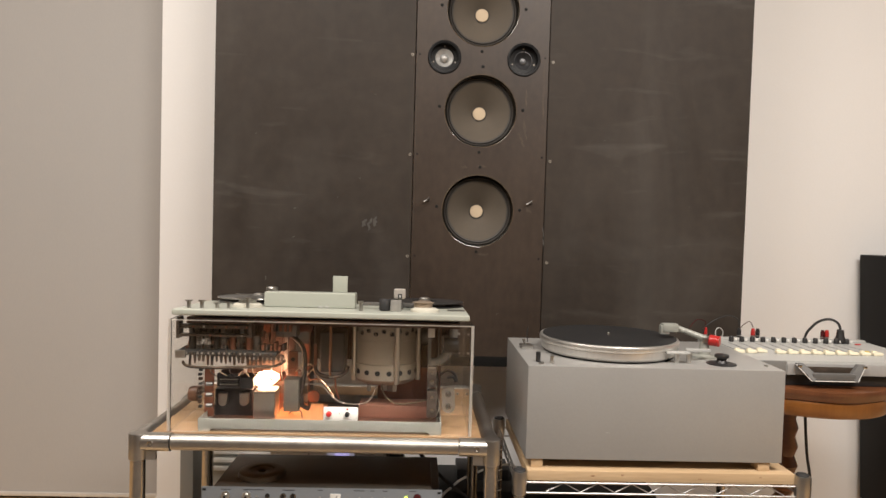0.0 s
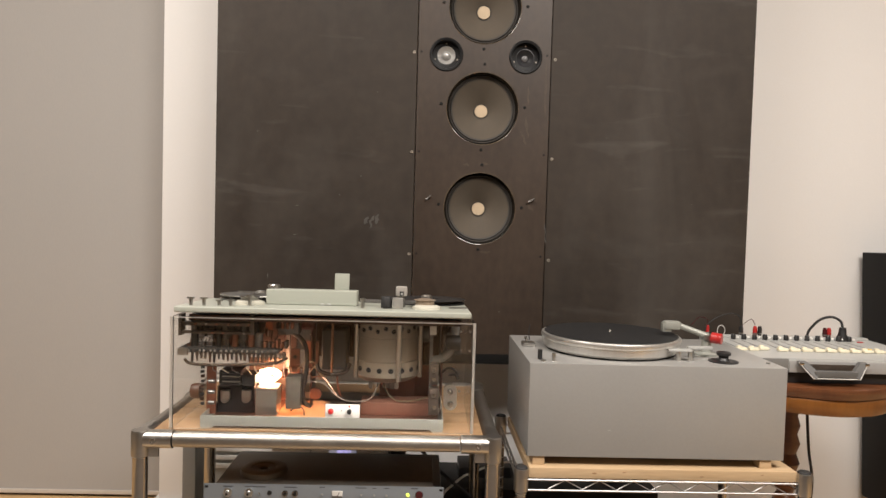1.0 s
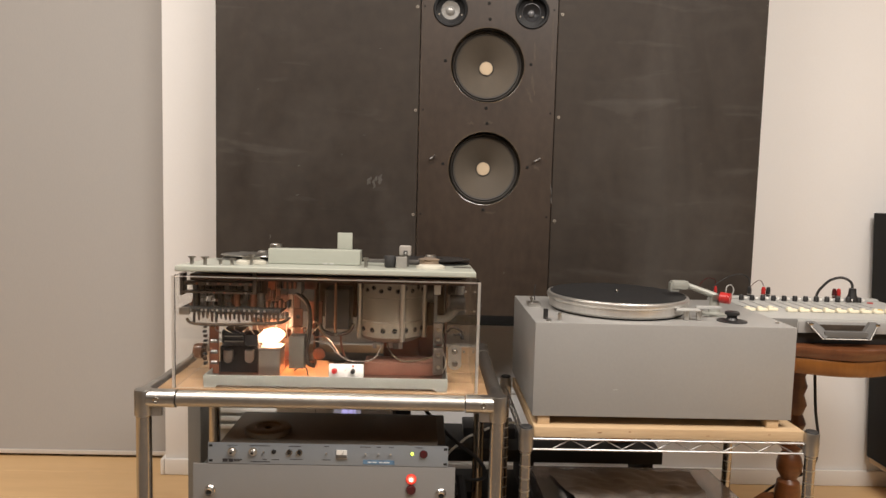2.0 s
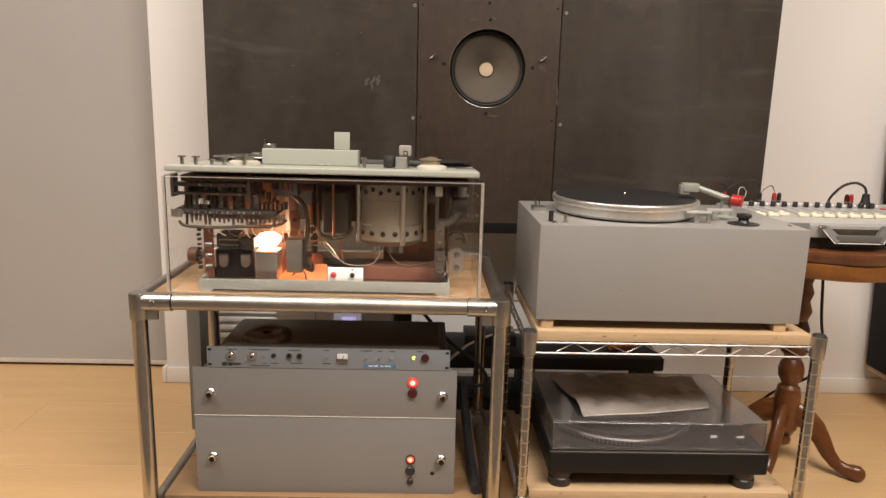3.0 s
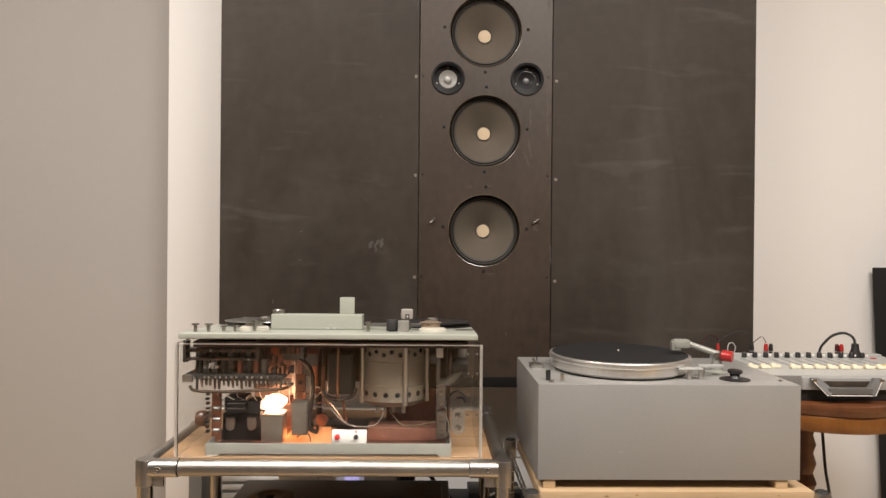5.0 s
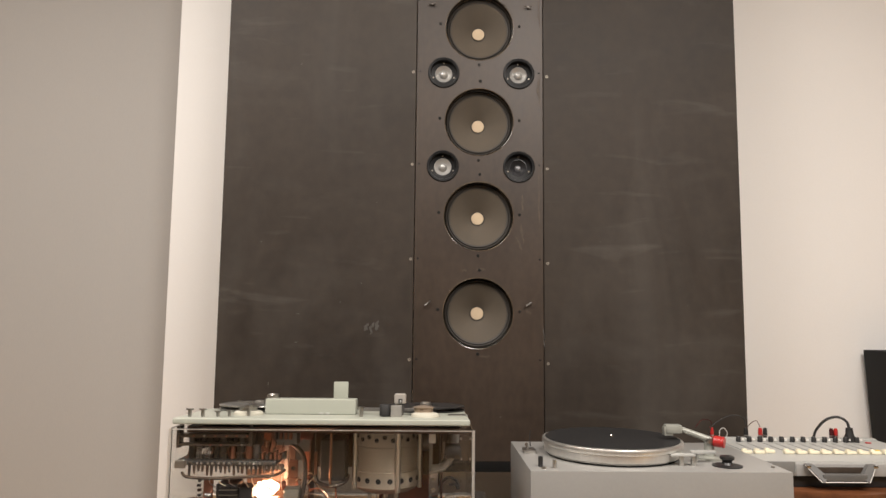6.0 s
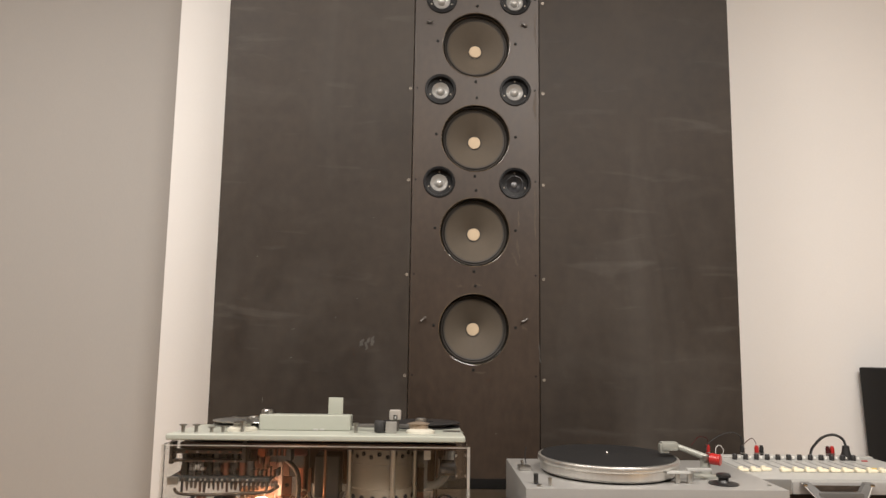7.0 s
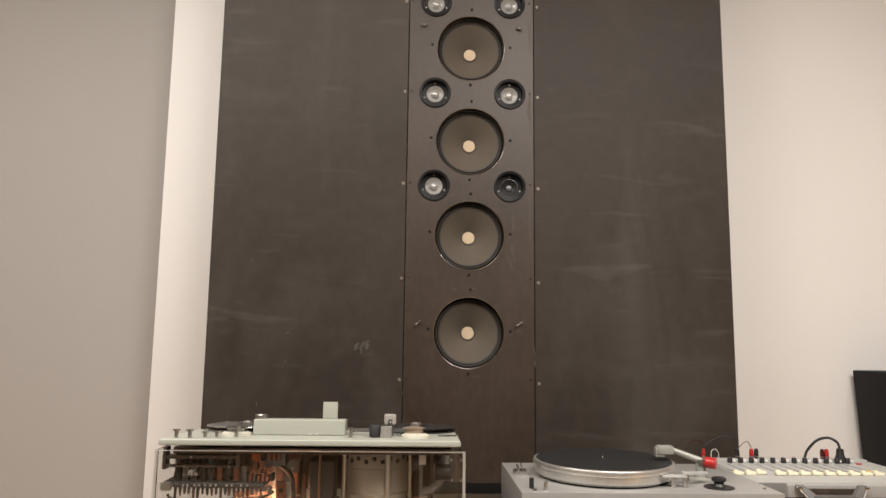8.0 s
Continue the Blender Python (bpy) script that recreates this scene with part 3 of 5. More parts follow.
part("fuse_cap", L([(0.0065, 0), (0.0065, 0.004), (0.005, 0.0055), (0, 0.006)], facing(0.0205, 1.420, 0.130), 20), M_BLACK, amp_low)
part("hole", L([(0.0042, 0.0003), (0, 0.0004)], facing(0.066, 1.4198, 0.148), 16), M_HOLE, amp_low)

pre = thing("preamplifier", (-0.145, 1.55, 0.373), "slim blue-grey rack preamplifier with small knobs and sockets", "preamplifier")
front = part("front_panel", B(-0.386, 0.096, 1.4195, 1.4225, 0.3735, 0.4165, 0.0006), M_BLUEGREY, pre, "blue-grey front panel")
part("case", B(-0.365, 0.075, 1.423, 1.605, 0.3732, 0.4150, 0.003), mat("dusty_brown_grey_lid", (0.17, 0.15, 0.125), 0.4, 0.4, var=0.15, scale=5), pre)
for x in (-0.3805, 0.0905):
    for z in (0.3795, 0.4105):
        part("slot", B(x - 0.0035, x + 0.0035, 1.4190, 1.4196, z - 0.0022, z + 0.0022), M_HOLE, front)
for px in (-0.3375, -0.2955):
    k = part("knob", L([(0.0085, 0), (0.0085, 0.004), (0.0056, 0.0045), (0.0044, 0.012), (0, 0.0125)], facing(px, 1.4195, 0.4000), 20), M_SILVER, pre)
    part("cap", L([(0.0028, 0.0125), (0.0024, 0.0132), (0, 0.0134)], facing(px, 1.4195, 0.4000), 12), M_BLACK, k)
for px in (-0.2230, -0.2030):
    k = part("socket", L([(0.0062, 0), (0.0062, 0.004), (0.004, 0.0045), (0.0036, 0.001)], facing(px, 1.4195, 0.3995), 20), M_CHROME, pre)
    part("core", L([(0.0034, 0.0005), (0.0028, 0.003), (0, 0.003)], facing(px, 1.4195, 0.3995), 12), M_BLACK, k)
part("jack", L([(0.0048, 0), (0.0044, 0.002), (0, 0.002)], facing(-0.2545, 1.4195, 0.3995), 16), M_BLACK, pre)
for px in (-0.2745, -0.1490, -0.0700, -0.0440, -0.0195):
    part("toggle", R((px, 1.4195, 0.3975), (px, 1.4120, 0.4010), 0.0017, 8), M_STEEL, pre)
meter = part("meter", B(-0.1290, -0.1080, 1.4165, 1.4195, 0.3905, 0.4060, 0.001), M_WHITE, pre, "small white meter")
part("bezel", B(-0.1290, -0.1080, 1.4156, 1.4162, 0.3905, 0.3965, 0.0003), M_DARKSTEEL, meter)
part("needle", R((-0.1185, 1.4160, 0.3945), (-0.1145, 1.4160, 0.4035), 0.0005, 6), M_BLACK, meter)
part("rim", B(-0.1300, -0.1070, 1.4160, 1.4195, 0.3875, 0.3900, 0.0005), M_STEEL, meter)
part("led", L([(0.0030, 0), (0.0028, 0.002), (0, 0.003)], facing(0.0235, 1.4195, 0.4000), 12), glow_mat("lit_yellow_green", (0.75, 1.0, 0.08), 2.5), pre, "lit yellow-green lamp")
part("button", L([(0.0082, 0), (0.0082, 0.003), (0.007, 0.005), (0, 0.0055)], facing(0.0465, 1.4195, 0.4000), 20), M_DRED, pre, "dark red button")
part("label", B(-0.0755, -0.0120, 1.4188, 1.4194, 0.3768, 0.3855), mat("blue_label", (0.10, 0.19, 0.30), 0.5, var=0.35, scale=120), pre, "blue label strip")
M_INK = mat("dark_ink", (0.03, 0.03, 0.035), 0.6)
M_PALE = mat("pale_ink", (0.6, 0.66, 0.7), 0.6)
for x0, x1 in ((-0.066, -0.058), (-0.056, -0.048), (-0.043, -0.036), (-0.034, -0.022)):
    part("label_bar", B(x0, x1, 1.4184, 1.4187, 0.3800, 0.3828), M_PALE, pre)
for x0, x1, z, h in ((-0.357, -0.347, 0.3805, 0.0065), (-0.345, -0.336, 0.3805, 0.0065), (-0.335, -0.318, 0.3822, 0.002), (-0.335, -0.322, 0.3795, 0.0014), (-0.300, -0.262, 0.3785, 0.0012), (-0.277, -0.268, 0.3835, 0.0012), (-0.259, -0.244, 0.3835, 0.0012), (-0.347, -0.327, 0.4115, 0.0012), (-0.303, -0.262, 0.4115, 0.0012), (-0.225, -0.200, 0.4115, 0.0012), (-0.222, -0.197, 0.3845, 0.0012), (-0.154, -0.144, 0.4125, 0.0012), (-0.158, -0.141, 0.3845, 0.0012), (-0.082, -0.060, 0.4125, 0.0012), (-0.048, -0.040, 0.4125, 0.0012), (-0.024, -0.014, 0.4125, 0.0012), (0.030, 0.044, 0.4130, 0.0012)):
    part("marking", B(x0, x1, 1.4190, 1.4194, z - h / 2, z + h / 2), M_INK, front)
puck = thing("record_weight", (-0.282, 1.492, 0.4153), "low round brown cast weight with a centre hole", "weight")
part("body", L([(0.008, 0.004), (0.008, 0.008), (0.012, 0.0095), (0.024, 0.0095), (0.027, 0.012), (0.040, 0.013), (0.047, 0.010), (0.0485, 0.005), (0.0485, 0.0), (0.008, 0.0), (0.008, 0.004)], Matrix.Translation((-0.282, 1.492, 0.4153)), 40), mat("brown_cast_metal", (0.19, 0.155, 0.12), 0.4, 0.5, var=0.2), puck)

# ---------------------------------------------------------------- tape machine under a clear cover
M_UMBER = mat("umber_enamel_plate", (0.060, 0.027, 0.017), 0.4, 0.3, var=0.25, scale=14)
deck = thing("tape_machine", (-0.152, 1.61, 0.530), "old pale green tape machine in a clear cover, works exposed", "tape recorder")
plate = part("deck_plate", B(-0.4455, 0.1415, 1.405, 1.640, 0.7568, 0.7690, 0.0042, 3), M_GREEN, deck, "pale green enamelled deck plate")
cover = part("cover", B(-0.4490, 0.1480, 1.4085, 1.4115, 0.5302, 0.7540, 0.0005, 1), M_ACRYL3, deck, "clear acrylic cover")
part("side_pane", B(-0.4490, -0.4460, 1.4120, 1.6420, 0.5302, 0.7540, 0.0006, 1), M_ACRYL2, cover)
part("side_pane", B(0.1450, 0.1480, 1.4120, 1.6420, 0.5302, 0.7540, 0.0006, 1), M_ACRYL2, cover)
part("back_pane", B(-0.4490, 0.1480, 1.6425, 1.6455, 0.5302, 0.7540, 0.0006, 1), M_ACRYL2, cover)
for o in (cover, *cover.children):
    o.visible_shadow = False
# Added strips paint the pale light of pane edges that refract black.
for x in (-0.4520, 0.1452):
    part("edge", B(x, x + 0.0058, 1.4068, 1.4082, 0.5304, 0.7538, 0.0005, 1), M_EDGE, cover, "pale strip added over the pane's edge")
    part("edge", B(x + 0.0014, x + 0.0044, 1.6421, 1.6424, 0.5304, 0.7538), M_EDGE, cover, "pale strip added over the pane's edge")
part("edge", B(-0.4460, 0.1450, 1.4074, 1.4083, 0.7512, 0.7530), M_EDGE, cover, "pale strip added along the cover's upper edge")
for z in (0.560, 0.606, 0.655, 0.70):
    part("screw", L([(0.003, 0), (0.003, 0.003), (0, 0.004)], facing(0.134, 1.640, z), 10), M_STEEL, cover)
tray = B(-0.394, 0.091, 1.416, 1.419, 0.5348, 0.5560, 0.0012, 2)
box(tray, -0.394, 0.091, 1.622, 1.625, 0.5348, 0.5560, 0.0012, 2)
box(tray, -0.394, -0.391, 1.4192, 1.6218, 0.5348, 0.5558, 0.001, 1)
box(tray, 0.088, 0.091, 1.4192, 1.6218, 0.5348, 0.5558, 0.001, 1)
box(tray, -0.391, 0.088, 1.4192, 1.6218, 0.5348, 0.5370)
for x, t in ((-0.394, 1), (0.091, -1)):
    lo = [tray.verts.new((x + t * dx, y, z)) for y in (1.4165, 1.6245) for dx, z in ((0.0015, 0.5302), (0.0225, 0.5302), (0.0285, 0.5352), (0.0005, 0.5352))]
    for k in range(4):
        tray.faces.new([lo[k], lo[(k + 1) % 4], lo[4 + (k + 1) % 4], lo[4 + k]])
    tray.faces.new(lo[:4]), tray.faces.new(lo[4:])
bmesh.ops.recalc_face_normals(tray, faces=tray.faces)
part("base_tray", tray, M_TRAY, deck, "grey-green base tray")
part("chassis_floor", B(-0.385, 0.082, 1.430, 1.618, 0.5372, 0.5390), mat("bright_copper_floor", (0.17, 0.075, 0.048), 0.34, 0.7, var=0.25, scale=9, grain=60, rvar=0.4), deck, "copper chassis plate")
part("chassis_back", B(-0.372, -0.235, 1.610, 1.613, 0.5392, 0.605), M_COPPER, deck, "copper back plate")
part("chassis_back", B(-0.05, 0.082, 1.612, 1.615, 0.5392, 0.625), M_COPPER, deck, "copper back plate")
part("chassis_side", B(-0.3980, -0.3790, 1.47, 1.473, 0.5440, 0.6440), M_COPPER, deck, "tarnished copper side plate")
part("chassis_rail", B(-0.0830, 0.0640, 1.5, 1.56, 0.5390, 0.5660, 0.002), mat("salmon_copper", (0.25, 0.115, 0.078), 0.45, 0.35, var=0.2, scale=14), deck, "copper box section")
part("chassis_strut", B(-0.2370, -0.2300, 1.6, 1.606, 0.5110, 0.6190), M_COPPER, deck)
part("chassis_strut", B(-0.2180, -0.1970, 1.6, 1.603, 0.6150, 0.6760), M_COPPER, deck)
part("chassis_strut", B(-0.2570, -0.2490, 1.58, 1.586, 0.6070, 0.6970), M_DARKSTEEL, deck)
part("chassis_strut", B(-0.3210, -0.2730, 1.62, 1.624, 0.6640, 0.7030), M_DARKSTEEL, deck)
part("chassis_strut", B(-0.3050, -0.2840, 1.56, 1.564, 0.7070, 0.7440), M_COPPER, deck)
part("under_plate", B(-0.43, 0.125, 1.450, 1.630, 0.7400, 0.7515), M_UMBER, deck, "dark underside of the deck")

# relay and switch banks on the speaker's-left end of the works
M_GUN = mat("gunmetal", (0.088, 0.068, 0.054), 0.36, 0.45, var=0.25, scale=30, grain=120)
bank = part("relay_bank", B(-0.4510, -0.2980, 1.452, 1.47, 0.7290, 0.7370, 0.001), M_GUN, deck, "grey steel relay frame")
part("bar", B(-0.4490, -0.3020, 1.45, 1.466, 0.7130, 0.7180, 0.001), M_GUN, bank)
for a, b in ((300, 308), (438, 446)):
    part("bracket", B(-0.4520, -0.4440, 1.448, 1.474, 0.7090, 0.7520, 0.001) if a == 300 else B(-0.3050, -0.2970, 1.448, 1.474, 0.7130, 0.7560, 0.001), M_GUN, bank)
rnd = random.Random(3)
XA, XB = -0.436, -0.292
for i in range(11):
    x = XA + (XB - XA) * (i + 0.5) / 11
    w = rnd.uniform(0.004, 0.0055)
    part("relay", B(x - w, x + w, 1.476, 1.535, 0.700 + rnd.uniform(-0.004, 0.004), 0.7395, 0.001), rnd.choice([M_BLACK, M_DARKSTEEL, M_MIXDARK, M_BLACK]), bank)
for i in range(4):
    x = XA + 0.012 + i * 0.022
    part("terminal", B(x, x + rnd.uniform(0.008, 0.016), 1.470, 1.4755, 0.735, 0.744, 0.001), M_WHITE if i % 2 else M_STEEL, bank)
for i in range(9):
    x = XA + 0.012 + i * 0.0165
    if i in (1, 2, 4, 6):
        s = [(x + 0.0055 * math.cos(k * 0.7), 1.462 + 0.0055 * math.sin(k * 0.7), 0.686 + 0.00037 * k) for k in range(72)]
        part("coil_spring", T(s, 0.0007, 5, 1), M_STEEL if i < 3 else M_DARKSTEEL, bank)
    else:
        part("coil", R((x, 1.47, 0.680), (x, 1.47, 0.714), rnd.uniform(0.006, 0.0085), 16), rnd.choice([M_BLACK, M_DARKSTEEL, M_COPPER]), bank)
for i in range(46):
    x, z = XA + 0.004 + rnd.random() * 0.176, 0.664 + rnd.random() * 0.066
    w, h = rnd.uniform(0.0012, 0.0032), rnd.uniform(0.003, 0.012)
    y = rnd.uniform(1.476, 1.50)
    part("contact_leaf", B(x - w, x + w, y, y + 0.003, z - h / 2, z + h / 2, 0.0004), rnd.choice([M_BLACK, M_GUN, M_STEEL, M_COPPER, M_GUN, M_BLACK]), bank)
M_BROWNPIN = mat("brown_pin", (0.05, 0.028, 0.018), 0.35, 0.3)
comb = part("contact_bank", B(-0.4490, -0.2470, 1.44, 1.52, 0.6770, 0.6850, 0.001), M_BLACKMATT, deck, "dark contact strip with a row of pins")
part("end_block", B(-0.4460, -0.4260, 1.432, 1.4395, 0.6720, 0.6870, 0.001), M_STEEL, comb)
for i in range(22):
    x = -0.420 + i * 0.0088
    part("pin", R((x, 1.446, 0.6785), (x + rnd.uniform(-.001, .001), 1.446, 0.6610 + rnd.uniform(-.006, .005)), rnd.uniform(0.0026, 0.0044), 10, rnd.uniform(0.0014, 0.003)), rnd.choice([M_GUN, M_BLACK, M_GUN, M_BLACK, M_BROWNPIN]), comb)
for i in range(7):
    x = -0.285 + i * 0.0085
    part("contact", B(x - 0.0024, x + 0.0024, 1.450, 1.475, 0.6865, 0.7000 + rnd.uniform(-.004, .004), 0.001), rnd.choice([M_GUN, M_COPPER, M_BLACK]), comb)
for i in range(18):
    x = -0.436 + i * 0.0105 + rnd.uniform(-.002, .002)
    part("contact_screw", L([(0.0024, 0), (0.0022, 0.0014), (0, 0.0018)], facing(x, 1.4398, 0.6812), 10), rnd.choice([M_STEEL, M_SILVER, M_GUN]), comb)
    if i < 13:
        part("contact_screw", L([(0.0026, 0), (0.0022, 0.0016), (0, 0.0020)], facing(x, 1.4498 if i % 2 else 1.4518, 0.7155 if i % 2 else 0.7330), 10), rnd.choice([M_STEEL, M_GUN, M_COPPER]), bank)
part("cable_loom", T([(-0.4350, 1.445, 0.6620), (-0.4210, 1.44, 0.6540), (-0.3680, 1.44, 0.6520), (-0.3040, 1.44, 0.6550), (-0.2520, 1.45, 0.6560), (-0.2340, 1.47, 0.6630)], 0.0031), mat("brown_cloth_loom", (0.060, 0.045, 0.034), 0.85, var=0.3, grain=200, bump=0.3, spec=0.08), deck, "brown cloth cable loom")
for i in range(8):
    x = -0.375 + i * 0.020
    part("wire", T([(x, 1.447, 0.655), (x + rnd.uniform(-.008, .008), 1.452, 0.640), (x + rnd.uniform(-.02, .02), 1.50, 0.615)], 0.0011, 6, 4), rnd.choice([M_COPPER, M_STEEL, M_BLACK, M_CREAM]), deck)
for i in range(16):
    x = -0.43 + 0.0125 * i + rnd.uniform(-.004, .004)
    z = 0.705 + rnd.uniform(-.01, .02)
    part("wire", T([(x, 1.478, z), (x + rnd.uniform(-.006, .006), 1.470, z - 0.014), (x + rnd.uniform(-.012, .012), 1.474, 0.688)], rnd.uniform(0.0008, 0.0014), 5, 3), rnd.choice([M_BLACK, M_BROWNPIN, M_COPPER, M_GUN]), deck)
for i in range(9):
    z = 0.565 + i * 0.0095
    x = -0.402 - rnd.uniform(0, .004)
    part("terminal", B(x - 0.0035, x + 0.0035, 1.456, 1.464, z, z + rnd.uniform(.004, .008), 0.001), rnd.choice([M_BLACK, M_BROWNPIN, M_GUN]), deck)
for i in range(5):
    a = rnd.uniform(-.01, .01)
    part("wire", T([(-0.225 + 0.006 * i, 1.545, 0.622 + a), (-0.205 + 0.005 * i, 1.54, 0.640 + a), (-0.186, 1.545, 0.632 + a), (-0.178 + 0.004 * i, 1.55, 0.600)], 0.0010, 5, 4), M_COPPER if i % 2 else M_CREAM, deck)
part("bracket_plate", B(-0.234, -0.214, 1.506, 1.509, 0.640, 0.676, 0.001), M_COPPER, deck, "copper bracket with a hole")
part("hole", L([(0.0045, 0.0003), (0, 0.0004)], facing(-0.224, 1.506, 0.659), 14), M_HOLE, deck)
part("copper_post", B(-0.183, -0.176, 1.52, 1.53, 0.636, 0.690, 0.001), M_COPPER, deck, "copper upright strip")
part("knob", L([(0, 0), (0.016, 0), (0.0165, 0.012), (0.014, 0.019), (0, 0.020)], Matrix.Translation((-0.4190, 1.5, 0.5840)) @ Matrix.Rotation(radians(-90), 4, "Y"), 28), mat("brown_bakelite", (0.12, 0.055, 0.03), 0.3), deck, "brown round knob")
for i in range(3):
    part("terminal_stud", R((-0.389, 1.452, 0.572 + 0.022 * i), (-0.376, 1.452, 0.572 + 0.022 * i), 0.0042, 10), M_DARKSTEEL, deck)
part("relay_block", B(-0.3730, -0.3290, 1.47, 1.52, 0.6070, 0.6340, 0.002), M_BLACK, deck, "black relay stack")
part("relay_block", B(-0.3260, -0.2990, 1.47, 1.52, 0.6030, 0.6260, 0.002), M_BLACK, deck, "black relay stack")
for j in range(5):
    part("leaf", B(-0.365, -0.328, 1.462, 1.4695, 0.607 + 0.0052 * j, 0.6087 + 0.0052 * j), M_STEEL if j % 2 else M_BLACK, deck)
part("terminal_box", B(-0.3850, -0.3070, 1.5, 1.58, 0.5380, 0.5950, 0.002), M_BLACK, deck, "black terminal box")
for px in (0, 1):
    tab = B(-0.3750, -0.3560, 1.488, 1.4995, 0.5700, 0.5880, 0.001) if px == 0 else B(-0.3310, -0.3130, 1.488, 1.4995, 0.5710, 0.5890, 0.001)
    mid = (-0.3660, 1.488, 0.5700) if px == 0 else (-0.3220, 1.488, 0.5710)
    rod(tab, mid, (mid[0], 1.4995, mid[2]), 0.0088, 20)
    part("socket_tab", tab, M_SILVER, deck, "bright metal tab")
can = part("transformer", B(-0.2930, -0.2500, 1.45, 1.5, 0.5480, 0.6000, 0.002), M_SILVER, deck, "silvery transformer can")
part("flange", B(-0.2930, -0.2480, 1.448, 1.502, 0.5990, 0.6030, 0.0008), M_STEEL, can)
part("capacitor", B(-0.2360, -0.2050, 1.47, 1.505, 0.5570, 0.6240, 0.002), mat("dull_olive_can", (0.15, 0.135, 0.11), 0.4, 0.4, var=0.2), deck, "dull olive upright capacitor block")
# Added plate behind the bulb that catches its orange glow.
part("lamp_shield", B(-0.3430, -0.2350, 1.6, 1.6025, 0.5630, 0.6370), mat("glow_plate_copper", (0.13, 0.078, 0.052), 0.5, 0.3, var=0.3, scale=14), deck, "copper plate added behind the lamp to catch its glow")
# Orange patch: the lamp's glow on the copper floor, put into colour.
part("insulating_sheet", B(-0.2560, -0.1600, 1.445, 1.600, 0.5394, 0.5402), mat("orange_glow_colour", (0.80, 0.36, 0.15), 0.4, var=0.2, scale=20), deck, "orange patch painting the lamp's glow on the chassis floor")
bulb = part("lamp", L([(0, -0.027), (0.008, -0.025), (0.0145, -0.016), (0.0165, 0), (0.0145, 0.015), (0.009, 0.023), (0.006, 0.027), (0, 0.028)], Matrix.Translation((-0.2860, 1.53, 0.6120)) @ Matrix.Rotation(radians(80), 4, "Y"), 28), glow_mat("glowing_filament_bulb", (1.0, 0.52, 0.30), 50.0), deck, "glowing warm filament lamp")
part("socket", R((-0.2580, 1.535, 0.6150), (-0.2450, 1.54, 0.6170), 0.0085, 18), M_COPPER, bulb)
part("hose", T([(-0.2500, 1.5, 0.7190), (-0.2270, 1.495, 0.7120), (-0.2030, 1.49, 0.6920), (-0.1960, 1.49, 0.6580), (-0.1990, 1.488, 0.6180), (-0.2040, 1.488, 0.5890), (-0.2000, 1.49, 0.5660), (-0.1890, 1.5, 0.5560)], 0.0048, 12), mat("dark_brown_sleeve", (0.026, 0.019, 0.014), 0.45, var=0.2), deck, "dark sleeved cable")
motor_s = part("wind_motor", B(-0.1680, -0.1150, 1.5, 1.565, 0.6340, 0.7200, 0.006, 3), M_BLACK, deck, "black wind motor block")
part("rod", R((-0.1440, 1.492, 0.7430), (-0.1440, 1.492, 0.6300), 0.0028, 12), mat("bronze_rod", (0.30, 0.16, 0.10), 0.3, 0.9), motor_s, "bronze rod")
part("cradle", T([(-0.1800, 1.52, 0.6420), (-0.1720, 1.515, 0.6280), (-0.1440, 1.51, 0.6220), (-0.1170, 1.515, 0.6290), (-0.1090, 1.52, 0.6450)], 0.004), M_GUN, motor_s)
part("pin", L([(0.004, 0), (0.004, 0.004), (0, 0.005)], facing(-0.1440, 1.503, 0.6260), 12), M_CHROME, motor_s)

MX, MY = -0.032, 1.560
cap_motor = part("capstan_motor", L([(0, 0.608), (0.056, 0.608), (0.066, 0.613), (0.0705, 0.619), (0.0725, 0.6205), (0.0725, 0.652), (0.0700, 0.654), (0.0700, 0.703), (0.0725, 0.7045), (0.0725, 0.733), (0.077, 0.7345), (0.077, 0.7398), (0, 0.7398)], Matrix.Translation((MX, MY, 0)), 64), mat("old_grey_motor_enamel", (0.245, 0.208, 0.160), 0.45, 0.25, var=0.12, scale=12, grain=80), deck, "large grey cylindrical capstan motor")
for z, r, n0 in ((0.7195, 0.0048, 11), (0.636, 0.0056, 8)):
    for k in range(n0):
        a = radians(-158 + k * 136 / (n0 - 1))
        d = Vector((math.cos(a), math.sin(a), 0))
        c = Vector((MX, MY, z + (0.006 if (z > 0.7 and k % 2) else 0)))
        part("vent_hole", R(c + d * 0.0715, c + d * 0.0730, r, 14), M_HOLE, cap_motor)
for a in (-150, -68, -14, 60, 140):
    d = Vector((math.cos(radians(a)), math.sin(radians(a)), 0))
    part("rib", R(Vector((MX, MY, 0.614)) + d * 0.0748, Vector((MX, MY, 0.739)) + d * 0.0748, 0.0052, 12), M_SILVER, cap_motor)
part("shaft", R((MX, MY, 0.585), (MX, MY, 0.6079), 0.008, 16), M_STEEL, cap_motor)
for dx in (-0.035, 0.02):
    part("lug", B(MX + dx, MX + dx + 0.008, MY - 0.052, MY - 0.044, 0.594, 0.6079, 0.001), M_STEEL, cap_motor)
part("motor_bracket", B(-0.035, 0.030, 1.600, 1.606, 0.5392, 0.612, 0.001), M_COPPER, deck)
part("motor_bracket", B(-0.0260, -0.0050, 1.545, 1.575, 0.5850, 0.6100, 0.001), M_DARKSTEEL, deck)
